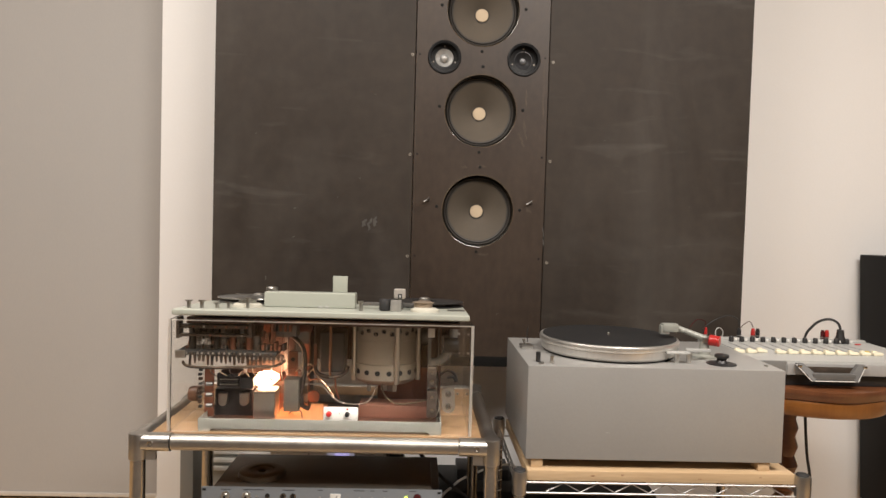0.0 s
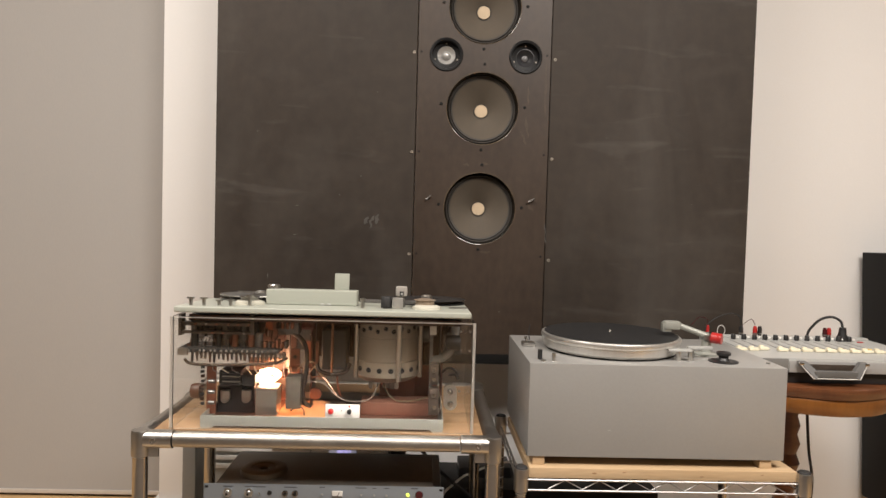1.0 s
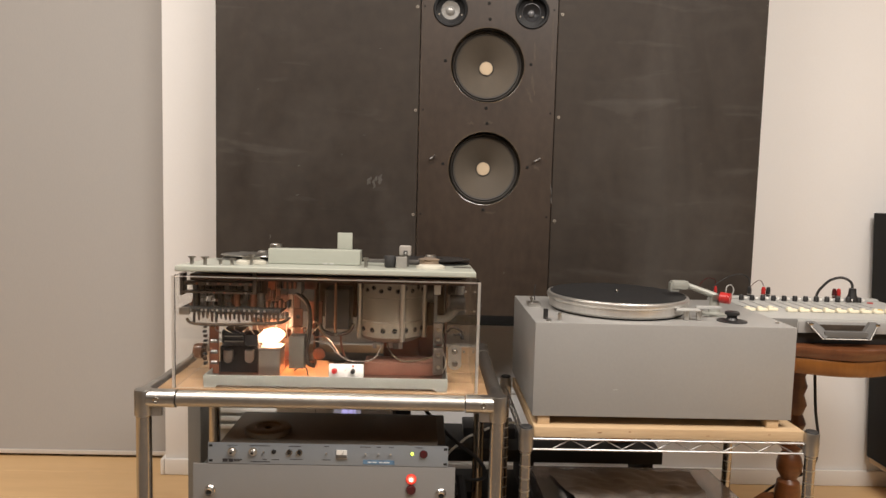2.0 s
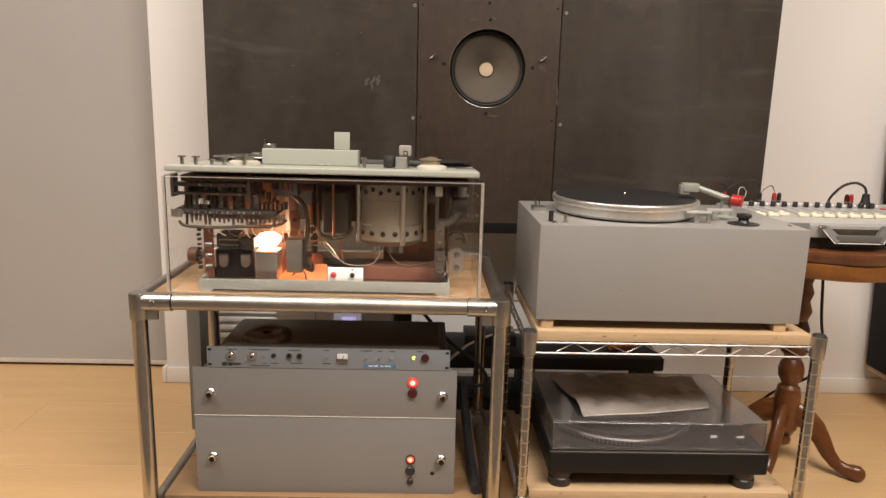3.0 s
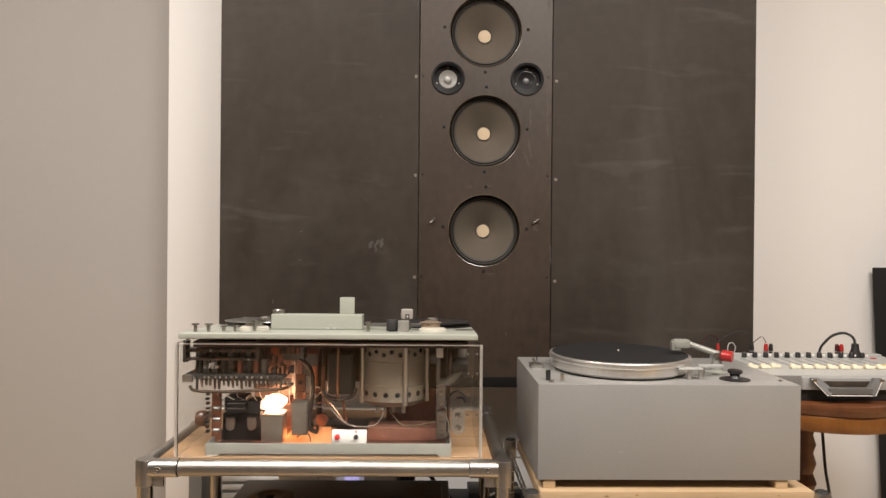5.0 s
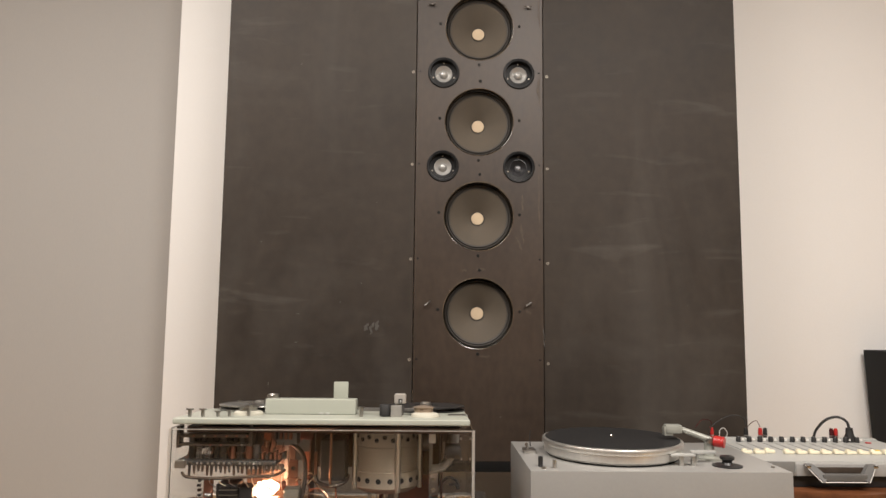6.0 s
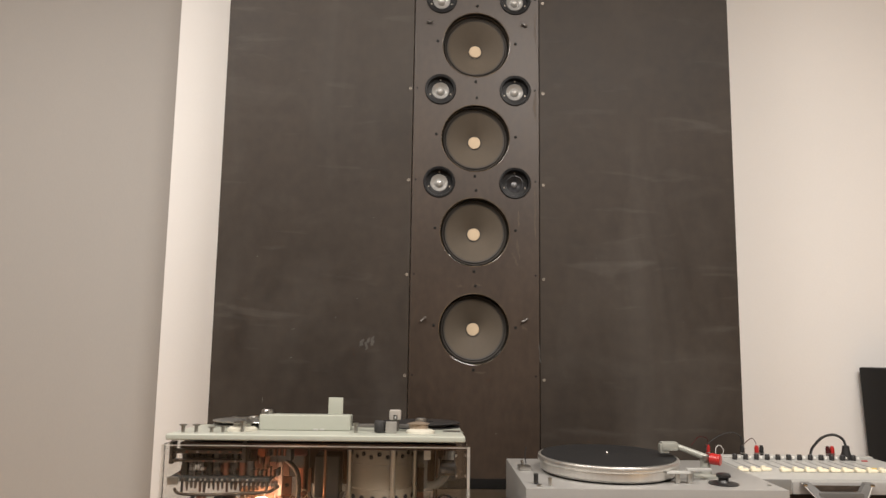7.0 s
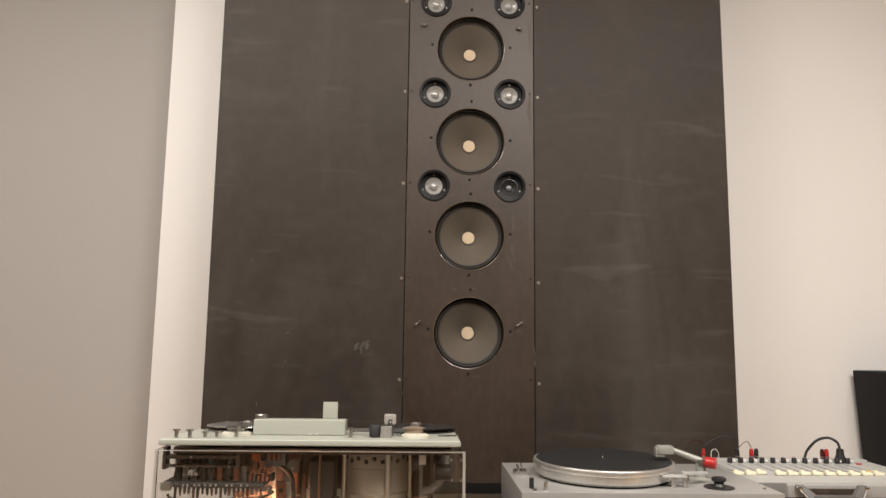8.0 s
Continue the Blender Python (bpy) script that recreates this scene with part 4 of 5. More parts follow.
for pts, m, r in (([(-0.1930, 1.5, 0.6090), (-0.1600, 1.49, 0.6070), (-0.1370, 1.485, 0.5860), (-0.1090, 1.485, 0.5720), (-0.0670, 1.49, 0.5740), (-0.0500, 1.5, 0.5960), (-0.0470, 1.53, 0.6120)], mat("grey_tan_wire", (0.17, 0.13, 0.10), 0.5), 0.0014),
                  ([(-0.1900, 1.51, 0.6140), (-0.1670, 1.5, 0.6190), (-0.1470, 1.495, 0.6010), (-0.1310, 1.49, 0.5780)], mat("copper_wire", (0.36, 0.2, 0.13), 0.35, 0.8), 0.0017),
                  ([(-0.1360, 1.52, 0.6210), (-0.1340, 1.52, 0.5960), (-0.1270, 1.52, 0.5730)], M_COPPER, 0.0022),
                  ([(-0.0380, 1.54, 0.6060), (-0.0310, 1.52, 0.5870), (-0.0070, 1.505, 0.5700), (0.0280, 1.5, 0.5720), (0.0620, 1.49, 0.5830)], mat("olive_wire", (0.13, 0.10, 0.06), 0.5), 0.0017),
                  ([(-0.2550, 1.55, 0.6230), (-0.2320, 1.55, 0.6300), (-0.2080, 1.55, 0.6210), (-0.1900, 1.54, 0.6060)], M_COPPER, 0.0014),
                  ([(-0.2300, 1.5, 0.5450), (-0.2140, 1.49, 0.5570), (-0.2020, 1.485, 0.5540), (-0.1990, 1.485, 0.5400)], M_BLACK, 0.0013),
                  ([(0.0790, 1.46, 0.6070), (0.0870, 1.455, 0.5800), (0.0800, 1.45, 0.5610), (0.0670, 1.45, 0.5520)], mat("tan_lead", (0.2, 0.17, 0.13), 0.5), 0.0012),
                  ([(0.0890, 1.5, 0.6340), (0.1020, 1.49, 0.6460), (0.1180, 1.49, 0.6390), (0.1240, 1.5, 0.6210)], M_BLACK, 0.0025),
                  ([(0.1030, 1.49, 0.6310), (0.1160, 1.485, 0.6330), (0.1210, 1.49, 0.6230)], M_BLACK, 0.0025)):
    part("wire", T(pts, r, 7, 5), m, deck)
box_s = part("terminal_drum", L([(0, 0), (0.013, 0), (0.013, 0.010), (0.009, 0.012), (0, 0.012)], facing(-0.1860, 1.56, 0.5690), 28), M_COPPER, deck)
panel = part("switch_panel", B(-0.1470, -0.0780, 1.428, 1.4305, 0.5520, 0.5800, 0.0006), M_WHITE, deck, "small white switch panel")
part("red_knob", L([(0.0055, 0), (0.0055, 0.005), (0.0042, 0.009), (0, 0.0095)], facing(-0.1360, 1.428, 0.5660), 18), M_RED, panel, "red knob")
part("black_switch", L([(0.0048, 0), (0.0048, 0.006), (0.0040, 0.009), (0, 0.0095)], facing(-0.0990, 1.428, 0.5660), 18), M_BLACK, panel, "black switch")
part("red_dot", L([(0.0022, 0), (0, 0.0015)], facing(-0.0990, 1.428, 0.5760), 10), M_RED, panel)
part("hole", L([(0.0012, 0.0002), (0, 0.0003)], facing(-0.1150, 1.428, 0.5670), 8), M_HOLE, panel)
tabp = part("acrylic_tab", B(-0.1720, -0.1470, 1.422, 1.4245, 0.5310, 0.5880, 0.0006), M_ACRYL, deck, "clear acrylic tab")
tabp.visible_shadow = False
part("side_frame", B(0.0610, 0.0680, 1.5, 1.504, 0.5420, 0.7480), M_DARKSTEEL, deck)
for i in range(2):
    strip = part("connector_strip", B(0.0610, 0.0790, 1.44, 1.462, 0.6210, 0.6630, 0.002) if i == 0 else B(0.0610, 0.0810, 1.44, 1.462, 0.5590, 0.6130, 0.002), M_GUN, deck, "dark screw terminal strip")
    for c in (((0.0700, 1.44, 0.6510), (0.0700, 1.44, 0.6320)) if i == 0 else ((0.0710, 1.44, 0.5990), (0.0720, 1.44, 0.5740))):
        part("screw", L([(0.0046, 0), (0.0044, 0.0025), (0, 0.003)], facing(*c), 14), M_CHROME, strip)
plug = B(0.0920, 0.1190, 1.462, 1.47, 0.5740, 0.6070)
c1, c2 = (0.1050, 1.462, 0.6030), (0.1060, 1.462, 0.5770)
rod(plug, c1, (c1[0], 1.470, c1[2]), 0.0138, 28), rod(plug, c2, (c2[0], 1.470, c2[2]), 0.0138, 28)
plug = part("mains_plug", plug, M_SILVER, deck, "oval metal socket with two contacts")
for c in (c1, c2):
    part("contact", L([(0.0062, 0), (0.0062, 0.006), (0.0035, 0.007), (0.003, 0.010), (0, 0.0105)], facing(*c), 18), M_CHROME, plug)
part("bracket", T([(0.0620, 1.52, 0.6560), (0.0890, 1.52, 0.6610), (0.1090, 1.52, 0.6870), (0.1150, 1.52, 0.7220), (0.1160, 1.52, 0.7450)], 0.0095, 10), mat("dull_bracket_grey", (0.22, 0.21, 0.19), 0.5, 0.3, var=0.2), deck, "grey curved bracket")
part("arm", B(0.0600, 0.0740, 1.47, 1.485, 0.7180, 0.7460, 0.001), M_SILVER, deck)
part("solenoid", R((0.0940, 1.5, 0.6980), (0.1240, 1.5, 0.6980), 0.016, 24), M_BLACK, deck, "black solenoid")
part("solenoid", R((0.0430, 1.57, 0.7050), (0.0600, 1.57, 0.7060), 0.020, 24), M_DARKSTEEL, deck)
part("solenoid", B(0.0890, 0.1270, 1.56, 1.6, 0.7080, 0.7320, 0.003), M_BLACK, deck)
part("relay_block", B(-0.2590, -0.2150, 1.49, 1.53, 0.7080, 0.7410, 0.002), M_DARKSTEEL, deck)
for i in range(4):
    x = -0.257 + 0.010 * i
    part("coil", R((x, 1.484, 0.722), (x, 1.484, 0.740), 0.0036, 12), rnd.choice([M_BLACK, M_COPPER]), deck)
part("relay_block", B(-0.2180, -0.1890, 1.54, 1.57, 0.7120, 0.7280, 0.002), mat("dark_red_block", (0.09, 0.02, 0.015), 0.4), deck)

# on the deck
M_DISC = mat("ivory_disc", (0.52, 0.50, 0.42), 0.45, var=0.05, scale=20)
head = part("head_cover", B(-0.2865, -0.0955, 1.500, 1.543, 0.7692, 0.8010, 0.003, 3), M_GREEN, deck, "pale green head cover")
part("lever", B(-0.147, -0.1155, 1.530, 1.5335, 0.8011, 0.8365, 0.0015), M_GREEN, head, "pale green upright tab")
part("clip", B(-0.172, -0.163, 1.4965, 1.4998, 0.7695, 0.7735, 0.001), M_MIXER, head)
part("clip", B(-0.158, -0.150, 1.4965, 1.4998, 0.7695, 0.7735, 0.001), M_MIXER, head)


def pin_knob(x, y, h=0.0165):
    part("push_knob", L([(0.0036, 0.769), (0.0036, 0.769 + h * 0.78), (0.0074, 0.769 + h * 0.82), (0.0074, 0.769 + h), (0, 0.769 + h)], Matrix.Translation((x, y, 0)), 20), M_STEEL, deck, "small steel push knob")


pin_knob(-0.4215, 1.435), pin_knob(-0.3955, 1.435), pin_knob(-0.368, 1.445, 0.011), pin_knob(-0.345, 1.445, 0.013), pin_knob(-0.309, 1.455, 0.022)
part("white_disc", L([(0.031, 0.7692), (0.030, 0.774), (0.024, 0.7775), (0, 0.778)], Matrix.Translation((-0.318, 1.49, 0)), 36), M_DISC, deck, "cream round roller plate")
part("roller", L([(0.018, 0.778), (0.018, 0.7835), (0.024, 0.786), (0.012, 0.789), (0, 0.789)], Matrix.Translation((-0.318, 1.49, 0)), 30), M_STEEL, deck)
part("white_disc", L([(0.030, 0.7692), (0.029, 0.774), (0.023, 0.777), (0, 0.7775)], Matrix.Translation((0.052, 1.475, 0)), 36), M_DISC, deck, "cream round roller plate")
part("roller", L([(0.020, 0.7775), (0.020, 0.785), (0.024, 0.787), (0.010, 0.7905), (0, 0.7905)], Matrix.Translation((0.048, 1.49, 0)), 30), mat("tan_brass_roller", (0.42, 0.33, 0.25), 0.35, 0.6), deck, "tan metal tape roller")
part("guide_arm", B(-0.085, 0.05, 1.515, 1.523, 0.7755, 0.783, 0.001), M_DARKSTEEL, deck)
part("guide_pin", L([(0.004, 0.7692), (0.004, 0.784), (0.006, 0.785), (0.006, 0.789), (0, 0.790)], Matrix.Translation((-0.080, 1.46, 0)), 16), M_STEEL, deck)
part("pinch_roller", L([(0, 0.7705), (0.0105, 0.7705), (0.0115, 0.772), (0.0115, 0.792), (0.0105, 0.7935), (0, 0.7935)], Matrix.Translation((-0.0315, 1.47, 0)), 28), M_RUBBER, deck, "black rubber pinch roller")
blk = part("capstan_block", B(-0.019, 0.003, 1.458, 1.480, 0.7692, 0.7915, 0.0012), mat("bare_alloy_block", (0.36, 0.345, 0.32), 0.35, 0.5, var=0.15, scale=40), deck, "bright metal capstan block")
M_NICKEL = mat("dull_bright_nickel", (0.50, 0.47, 0.43), 0.3, 0.45, var=0.12, scale=30, grain=160)
ccap = part("capstan_cap", B(-0.0145, 0.0105, 1.500, 1.520, 0.7920, 0.8135, 0.0045, 3), M_NICKEL, blk, "bright rounded capstan cap")
part("emblem", B(-0.0055, 0.0030, 1.4988, 1.4998, 0.7935, 0.8030, 0.0004), M_BLACK, ccap, "small dark emblem")
part("emblem_mark", B(-0.0030, 0.0008, 1.4982, 1.4987, 0.7955, 0.8005), M_MIXER, ccap)
part("capstan_post", R((-0.002, 1.510, 0.7692), (-0.002, 1.510, 0.7919), 0.008, 20), M_DARKSTEEL, blk)
for px0, px1, q0, q1, d0 in ((0.100, 0.126, 0.690, 0.742, 1.56), (0.094, 0.112, 0.640, 0.668, 1.585), (0.112, 0.132, 0.655, 0.690, 1.585), (0.086, 0.104, 0.700, 0.735, 1.59)):
    part("relay_block", B(px0, px1, d0, d0 + 0.03, q0, q1, 0.002), rnd.choice([M_BLACK, M_DARKSTEEL]), deck)
part("end_frame", B(0.086, 0.090, 1.52, 1.615, 0.5392, 0.7399), M_UMBER, deck, "dark end frame")
part("end_frame", B(-0.20, -0.196, 1.56, 1.615, 0.5392, 0.7399), M_UMBER, deck, "dark frame plate")
part("cross_frame", B(-0.195, -0.095, 1.616, 1.620, 0.640, 0.7399), M_UMBER, deck, "dark frame plate")
part("cross_frame", B(-0.43, -0.24, 1.616, 1.620, 0.640, 0.7399), M_UMBER, deck, "dark frame plate")
part("cross_frame", B(0.03, 0.085, 1.616, 1.620, 0.600, 0.7399), M_UMBER, deck, "dark frame plate")
for i in range(14):
    x = -0.42 + i * 0.0125
    part("wire", T([(x, 1.475, 0.690), (x + rnd.uniform(-.004, .004), 1.49, 0.678), (x + rnd.uniform(-.01, .01), 1.52, 0.664)], 0.0010, 5, 3), rnd.choice([M_COPPER, M_RED, M_BLACK, M_STEEL]), deck)
part("slot_plate", B(0.100, 0.138, 1.500, 1.530, 0.7692, 0.7702, 0.0004), M_STEEL, deck)


def reel(x, y, z, material, label):
    r = part("tape_reel", L([(0.0, z), (0.028, z), (0.028, z + 0.0012), (0.088, z + 0.0012), (0.0895, z + 0.0005), (0.0895, z - 0.0008), (0.028, z - 0.0008), (0, z - 0.0008)], Matrix.Translation((x, y, 0)), 56), material, deck, label)
    part("tape_pack", L([(0, z - 0.0068), (0.070, z - 0.0068), (0.070, z - 0.0010), (0, z - 0.0010)], Matrix.Translation((x, y, 0)), 48), mat("dark_brown_tape", (0.045, 0.03, 0.022), 0.35), r)
    part("flange", L([(0.0, z - 0.0088), (0.0895, z - 0.0088), (0.0895, z - 0.0072), (0, z - 0.0072)], Matrix.Translation((x, y, 0)), 56), material, r)
    part("hub", L([(0.013, z + 0.0012), (0.013, z + 0.006), (0.010, z + 0.009), (0, z + 0.009)], Matrix.Translation((x, y, 0)), 24), M_SILVER, r, "bright metal hub")
    part("turntable", L([(0.03, 0.7692), (0.03, z - 0.0090), (0, z - 0.0090)], Matrix.Translation((x, y, 0)), 30), M_DARKSTEEL, r)


reel(-0.328, 1.636, 0.7795, mat("grey_translucent_reel", (0.20, 0.195, 0.185), 0.3, 0.4), "grey tape reel")
reel(0.052, 1.636, 0.7790, M_BLACK, "black tape reel")
grey_reel = bpy.data.objects["tape_reel"]
for a in (20, 140, 260):
    d = Vector((math.cos(radians(a)), math.sin(radians(a)), 0))
    c = Vector((-0.328, 1.636, 0.7812))
    part("spoke", R(c + d * 0.026, c + d * 0.086, 0.0022, 8), M_STEEL, grey_reel, "bright reel spoke")
part("bright_rim", L([(0.0885, 0.7806), (0.0905, 0.7812), (0.0910, 0.7800), (0.0905, 0.7788), (0.0885, 0.7792)], Matrix.Translation((-0.328, 1.636, 0)), 64), M_STEEL, grey_reel, "bright reel rim")
part("spindle_cap", L([(0.013, 0.8012), (0.013, 0.8075), (0.011, 0.810), (0, 0.810)], Matrix.Translation((-0.276, 1.530, 0)), 24), M_STEEL, deck, "steel spindle cap")

# the deck and all that stands on it lean back a little
LEAN = Matrix.Translation((0, 1.48, 0.765)) @ Matrix.Rotation(radians(-2.4), 4, "X") @ Matrix.Translation((0, -1.48, -0.763))
for o in deck.children_recursive:
    to_room = spot(o)
    if min((to_room @ v.co).z for v in o.data.vertices) > 0.7560:
        o.data.transform(to_room.inverted() @ LEAN @ to_room)

# ---------------------------------------------------------------- wire rack
WX0, WX1, WY0, WY1 = 0.248, 0.819, 1.390, 1.758
wire = thing("wire_rack", (0.53, 1.6, 0), "chromed wire rack with grooved posts and light wooden boards", "rack")
for x in (WX0, WX1):
    for y in (WY0, WY1):
        post = part("post", R((x, y, 0.015), (x, y, 0.470), 0.0108, 24), M_CHROME, wire, "chromed grooved post")
        for k in range(17):
            part("groove", L([(0.0108, -0.0012), (0.01115, 0), (0.0108, 0.0012)], Matrix.Translation((x, y, 0.035 + 0.0256 * k)), 20), M_SILVER, post)
        part("cap", L([(0.0118, 0.466), (0.0122, 0.4715), (0.011, 0.4735), (0, 0.4738)], Matrix.Translation((x, y, 0)), 24), M_RUBBER, post, "grey plastic cap")
        part("foot", L([(0, 0), (0.013, 0), (0.013, 0.008), (0.007, 0.010), (0.007, 0.02)], Matrix.Translation((x, y, 0)), 20), M_RUBBER, post)
        for z in (0.4475, 0.098):
            part("sleeve", L([(0.0112, -0.024), (0.0142, -0.023), (0.0150, 0.020), (0.0140, 0.0225), (0.0112, 0.023)], Matrix.Translation((x, y, z)), 28), M_STEEL, wire, "grey metal sleeve")


M_WIRE = mat("dull_bright_wire", (0.46, 0.45, 0.44), 0.42, 0.9, var=0.25, scale=20, grain=90, bump=0.02)


def shelf_wires(z):
    for y in (WY0, WY1):
        for dz in (0.010, -0.011):
            part("rail", R((WX0 + 0.012, y, z + dz), (WX1 - 0.012, y, z + dz), 0.0021, 10), M_WIRE, wire, "bright wire rail")
        n = 14
        pts = [(WX0 + 0.055 + i * (WX1 - WX0 - 0.09) / n, y + 0.003, z + (0.0085 if i % 2 else -0.0095)) for i in range(n + 1)]
        zig = T(pts, 0.0013, 6, 1)
        part("zigzag_wire", zig, M_WIRE, wire)
    for x in (WX0, WX1):
        for dz in (0.010, -0.011):
            part("rail", R((x, WY0 + 0.012, z + dz), (x, WY1 - 0.012, z + dz), 0.0021, 10), M_WIRE, wire, "bright wire rail")
        n = 10
        pts = [(x, WY0 + 0.04 + i * (WY1 - WY0 - 0.08) / n, z + (0.0085 if i % 2 else -0.0095)) for i in range(n + 1)]
        zig = T(pts, 0.0013, 6, 1)
        part("zigzag_wire", zig, M_WIRE, wire)
    for i in range(9):
        x = WX0 + (i + 0.5) * (WX1 - WX0) / 9
        part("cross_wire", R((x, WY0, z + 0.0095), (x, WY1, z + 0.0095), 0.0015, 6), M_WIRE, wire)


shelf_wires(0.4370)
shelf_wires(0.098)
board_hi = part("board", B(0.264, 0.806, 1.3925, 1.752, 0.4495, 0.4705, 0.0015), M_BOARD, wire, "light wooden board")
board_lo = part("board", B(0.264, 0.802, 1.3925, 1.752, 0.1110, 0.1290, 0.0015), M_BOARD, wire, "light wooden board")

for x, z, k in ((0.395, 0.461, 0.0022), (0.455, 0.4635, 0.0015), (0.612, 0.458, 0.0018), (0.735, 0.463, 0.0013)):
    knot(x, 1.3924, z, k, board_hi, False)
for x, z, k in ((0.330, 0.122, 0.0016), (0.628, 0.119, 0.0022)):
    knot(x, 1.3924, z, k, board_lo, False)
knot(0.272, 1.47, 0.4706, 0.003, board_hi), knot(0.79, 1.425, 0.1291, 0.003, board_lo)

# ---------------------------------------------------------------- record player in a silver-grey plinth
player = thing("record_player", (0.524, 1.575, 0.4708), "record player in a plain silver-grey lacquered plinth", "record player")
X0, X1, Y0, Y1, Z0, Z1 = 0.2610, 0.7835, 1.405, 1.745, 0.4885, 0.6775
part("plinth", B(X0, X1, Y0, Y1, Z0, Z1, 0.002, 2), M_GREYBOX, player, "silver-grey lacquered plinth")
for x in (X0 + 0.012, X1 - 0.047):
    for y in (Y0 + 0.004, Y1 - 0.05):
        part("foot", B(x, x + 0.024, y, y + 0.03, 0.4707, 0.4883, 0.0008), M_BOARD, player, "wooden foot block")
part("rear_foot", B(X1 - 0.030, X1 - 0.004, 1.50, 1.55, 0.4707, 0.4882, 0.002), M_BLACK, player)
part("mark", B(0.4220, 0.4290, 1.4045, 1.4049, 0.5440, 0.5450), M_MIXER, player)
PX, PY = 0.4680, 1.583
pm = Matrix.Translation((PX, PY, 0)) @ Matrix.Diagonal((0.972, 0.972, 1, 1))
platter = part("platter", L([(0, 0.681), (0.147, 0.681), (0.1490, 0.683), (0.1530, 0.6855), (0.1540, 0.7005), (0.1570, 0.7025), (0.1580, 0.7055), (0.1580, 0.7100), (0.1565, 0.7130), (0.152, 0.7138), (0, 0.7138)], pm, 96), mat("turned_aluminium", (0.80, 0.785, 0.75), 0.36, 0.92, var=0.10, scale=7, grain=70, bump=0.02, stretch=(2.2, 2.2, 0.3), rvar=0.3), player, "bright turned metal platter")
part("mat", L([(0, 0.7140), (0.1500, 0.7140), (0.1510, 0.7148), (0.1500, 0.7155), (0.05, 0.7155), (0, 0.7155)], pm, 80), mat("black_rubber_mat", (0.010, 0.010, 0.0105), 0.55, var=0.2, grain=300, bump=0.1), platter, "black rubber mat")
part("spindle", L([(0.0034, 0.7155), (0.0034, 0.7190), (0.002, 0.7210), (0, 0.7213)], pm, 16), M_CHROME, platter)
part("well", L([(0.145, 0.6778), (0.145, 0.6815), (0, 0.6815)], pm, 48), M_BLACKMATT, player)
# small fittings on the plinth
part("stop_lever", R((0.287, 1.445, 0.678), (0.287, 1.445, 0.698), 0.0048, 14), M_BLACK, player, "black lever")
part("post", R((0.313, 1.43, 0.678), (0.313, 1.43, 0.6935), 0.0042, 14), M_SILVER, player)
part("screw_cap", L([(0.0055, 0.6776), (0.005, 0.681), (0, 0.682)], Matrix.Translation((0.290, 1.424, 0)), 16), M_SILVER, player)
part("switch", B(0.272, 0.300, 1.585, 1.62, 0.6778, 0.686, 0.002), M_STEEL, player)
part("switch_knob", R((0.283, 1.60, 0.686), (0.279, 1.60, 0.698), 0.003, 12), M_CHROME, player)
part("hook", T([(0.293, 1.63, 0.686), (0.291, 1.63, 0.706), (0.294, 1.632, 0.722)], 0.0012, 6, 4), M_BLACK, player)
part("screw_cap", L([(0.004, 0.6776), (0.0035, 0.6805), (0, 0.681)], Matrix.Translation((0.765, 1.45, 0)), 16), M_SILVER, player)
# tonearm
M_ARM = mat("dull_grey_green_arm", (0.33, 0.335, 0.30), 0.4, 0.3, var=0.08, scale=20)
tower = part("tonearm", L([(0.026, 0.6776), (0.026, 0.682), (0.013, 0.685), (0.0105, 0.700), (0.0095, 0.716), (0, 0.717)], Matrix.Translation((0.6685, 1.535, 0)), 28), M_ARM, player, "silver tonearm")
part("arm_tube", R((0.6700, 1.530, 0.7190), (0.6120, 1.560, 0.7390), 0.0070, 16, 0.0060), M_ARM, tower)
yoke = B(0.6600, 0.6790, 1.522, 1.545, 0.7110, 0.7235, 0.002)
part("yoke", yoke, M_STEEL, tower)
part("headshell", B(0.5790, 0.6160, 1.546, 1.568, 0.7290, 0.7480, 0.005), M_ARM, tower, "grey headshell")
part("cartridge", B(0.5760, 0.5960, 1.549, 1.565, 0.7240, 0.7440, 0.002), M_ARM, tower, "grey cartridge")
part("counterweight", L([(0, -0.0105), (0.0105, -0.0105), (0.0118, -0.0095), (0.0118, 0.0045), (0.0110, 0.0055), (0.0110, 0.0072), (0.0118, 0.0080), (0.0118, 0.0105), (0.0108, 0.0115), (0, 0.0115)], Matrix.Translation((0.6840, 1.520, 0.7170)) @ Vector((0.80, -0.60, -0.06)).to_track_quat("Z", "Y").to_matrix().to_4x4(), 32), M_RED, tower, "red counterweight")
part("counterweight_stem", R((0.664, 1.531, 0.7195), (0.679, 1.527, 0.7165), 0.0045, 12), M_BLACK, tower)
part("wire_loop", T([(0.690, 1.53, 0.722), (0.693, 1.535, 0.739), (0.704, 1.54, 0.743), (0.711, 1.54, 0.733), (0.708, 1.54, 0.722)], 0.0009, 6, 6), M_MIXER, tower)
cue = part("cue_knob", L([(0.030, 0.6776), (0.030, 0.6795), (0.0125, 0.681), (0.0095, 0.686), (0.0105, 0.690), (0.0145, 0.692), (0.0145, 0.697), (0.012, 0.6985), (0, 0.6988)], Matrix.Translation((0.676, 1.462, 0)), 32), M_BLACK, player, "black round knob")
rest = part("arm_rest", B(0.558, 0.608, 1.455, 1.475, 0.6975, 0.7015, 0.001), M_MIXER, player, "pale grey arm rest plate")
for x in (0.5815, 0.6065):
    part("post", R((x, 1.463, 0.678), (x, 1.463, 0.6973), 0.0052, 16), M_SILVER, rest)
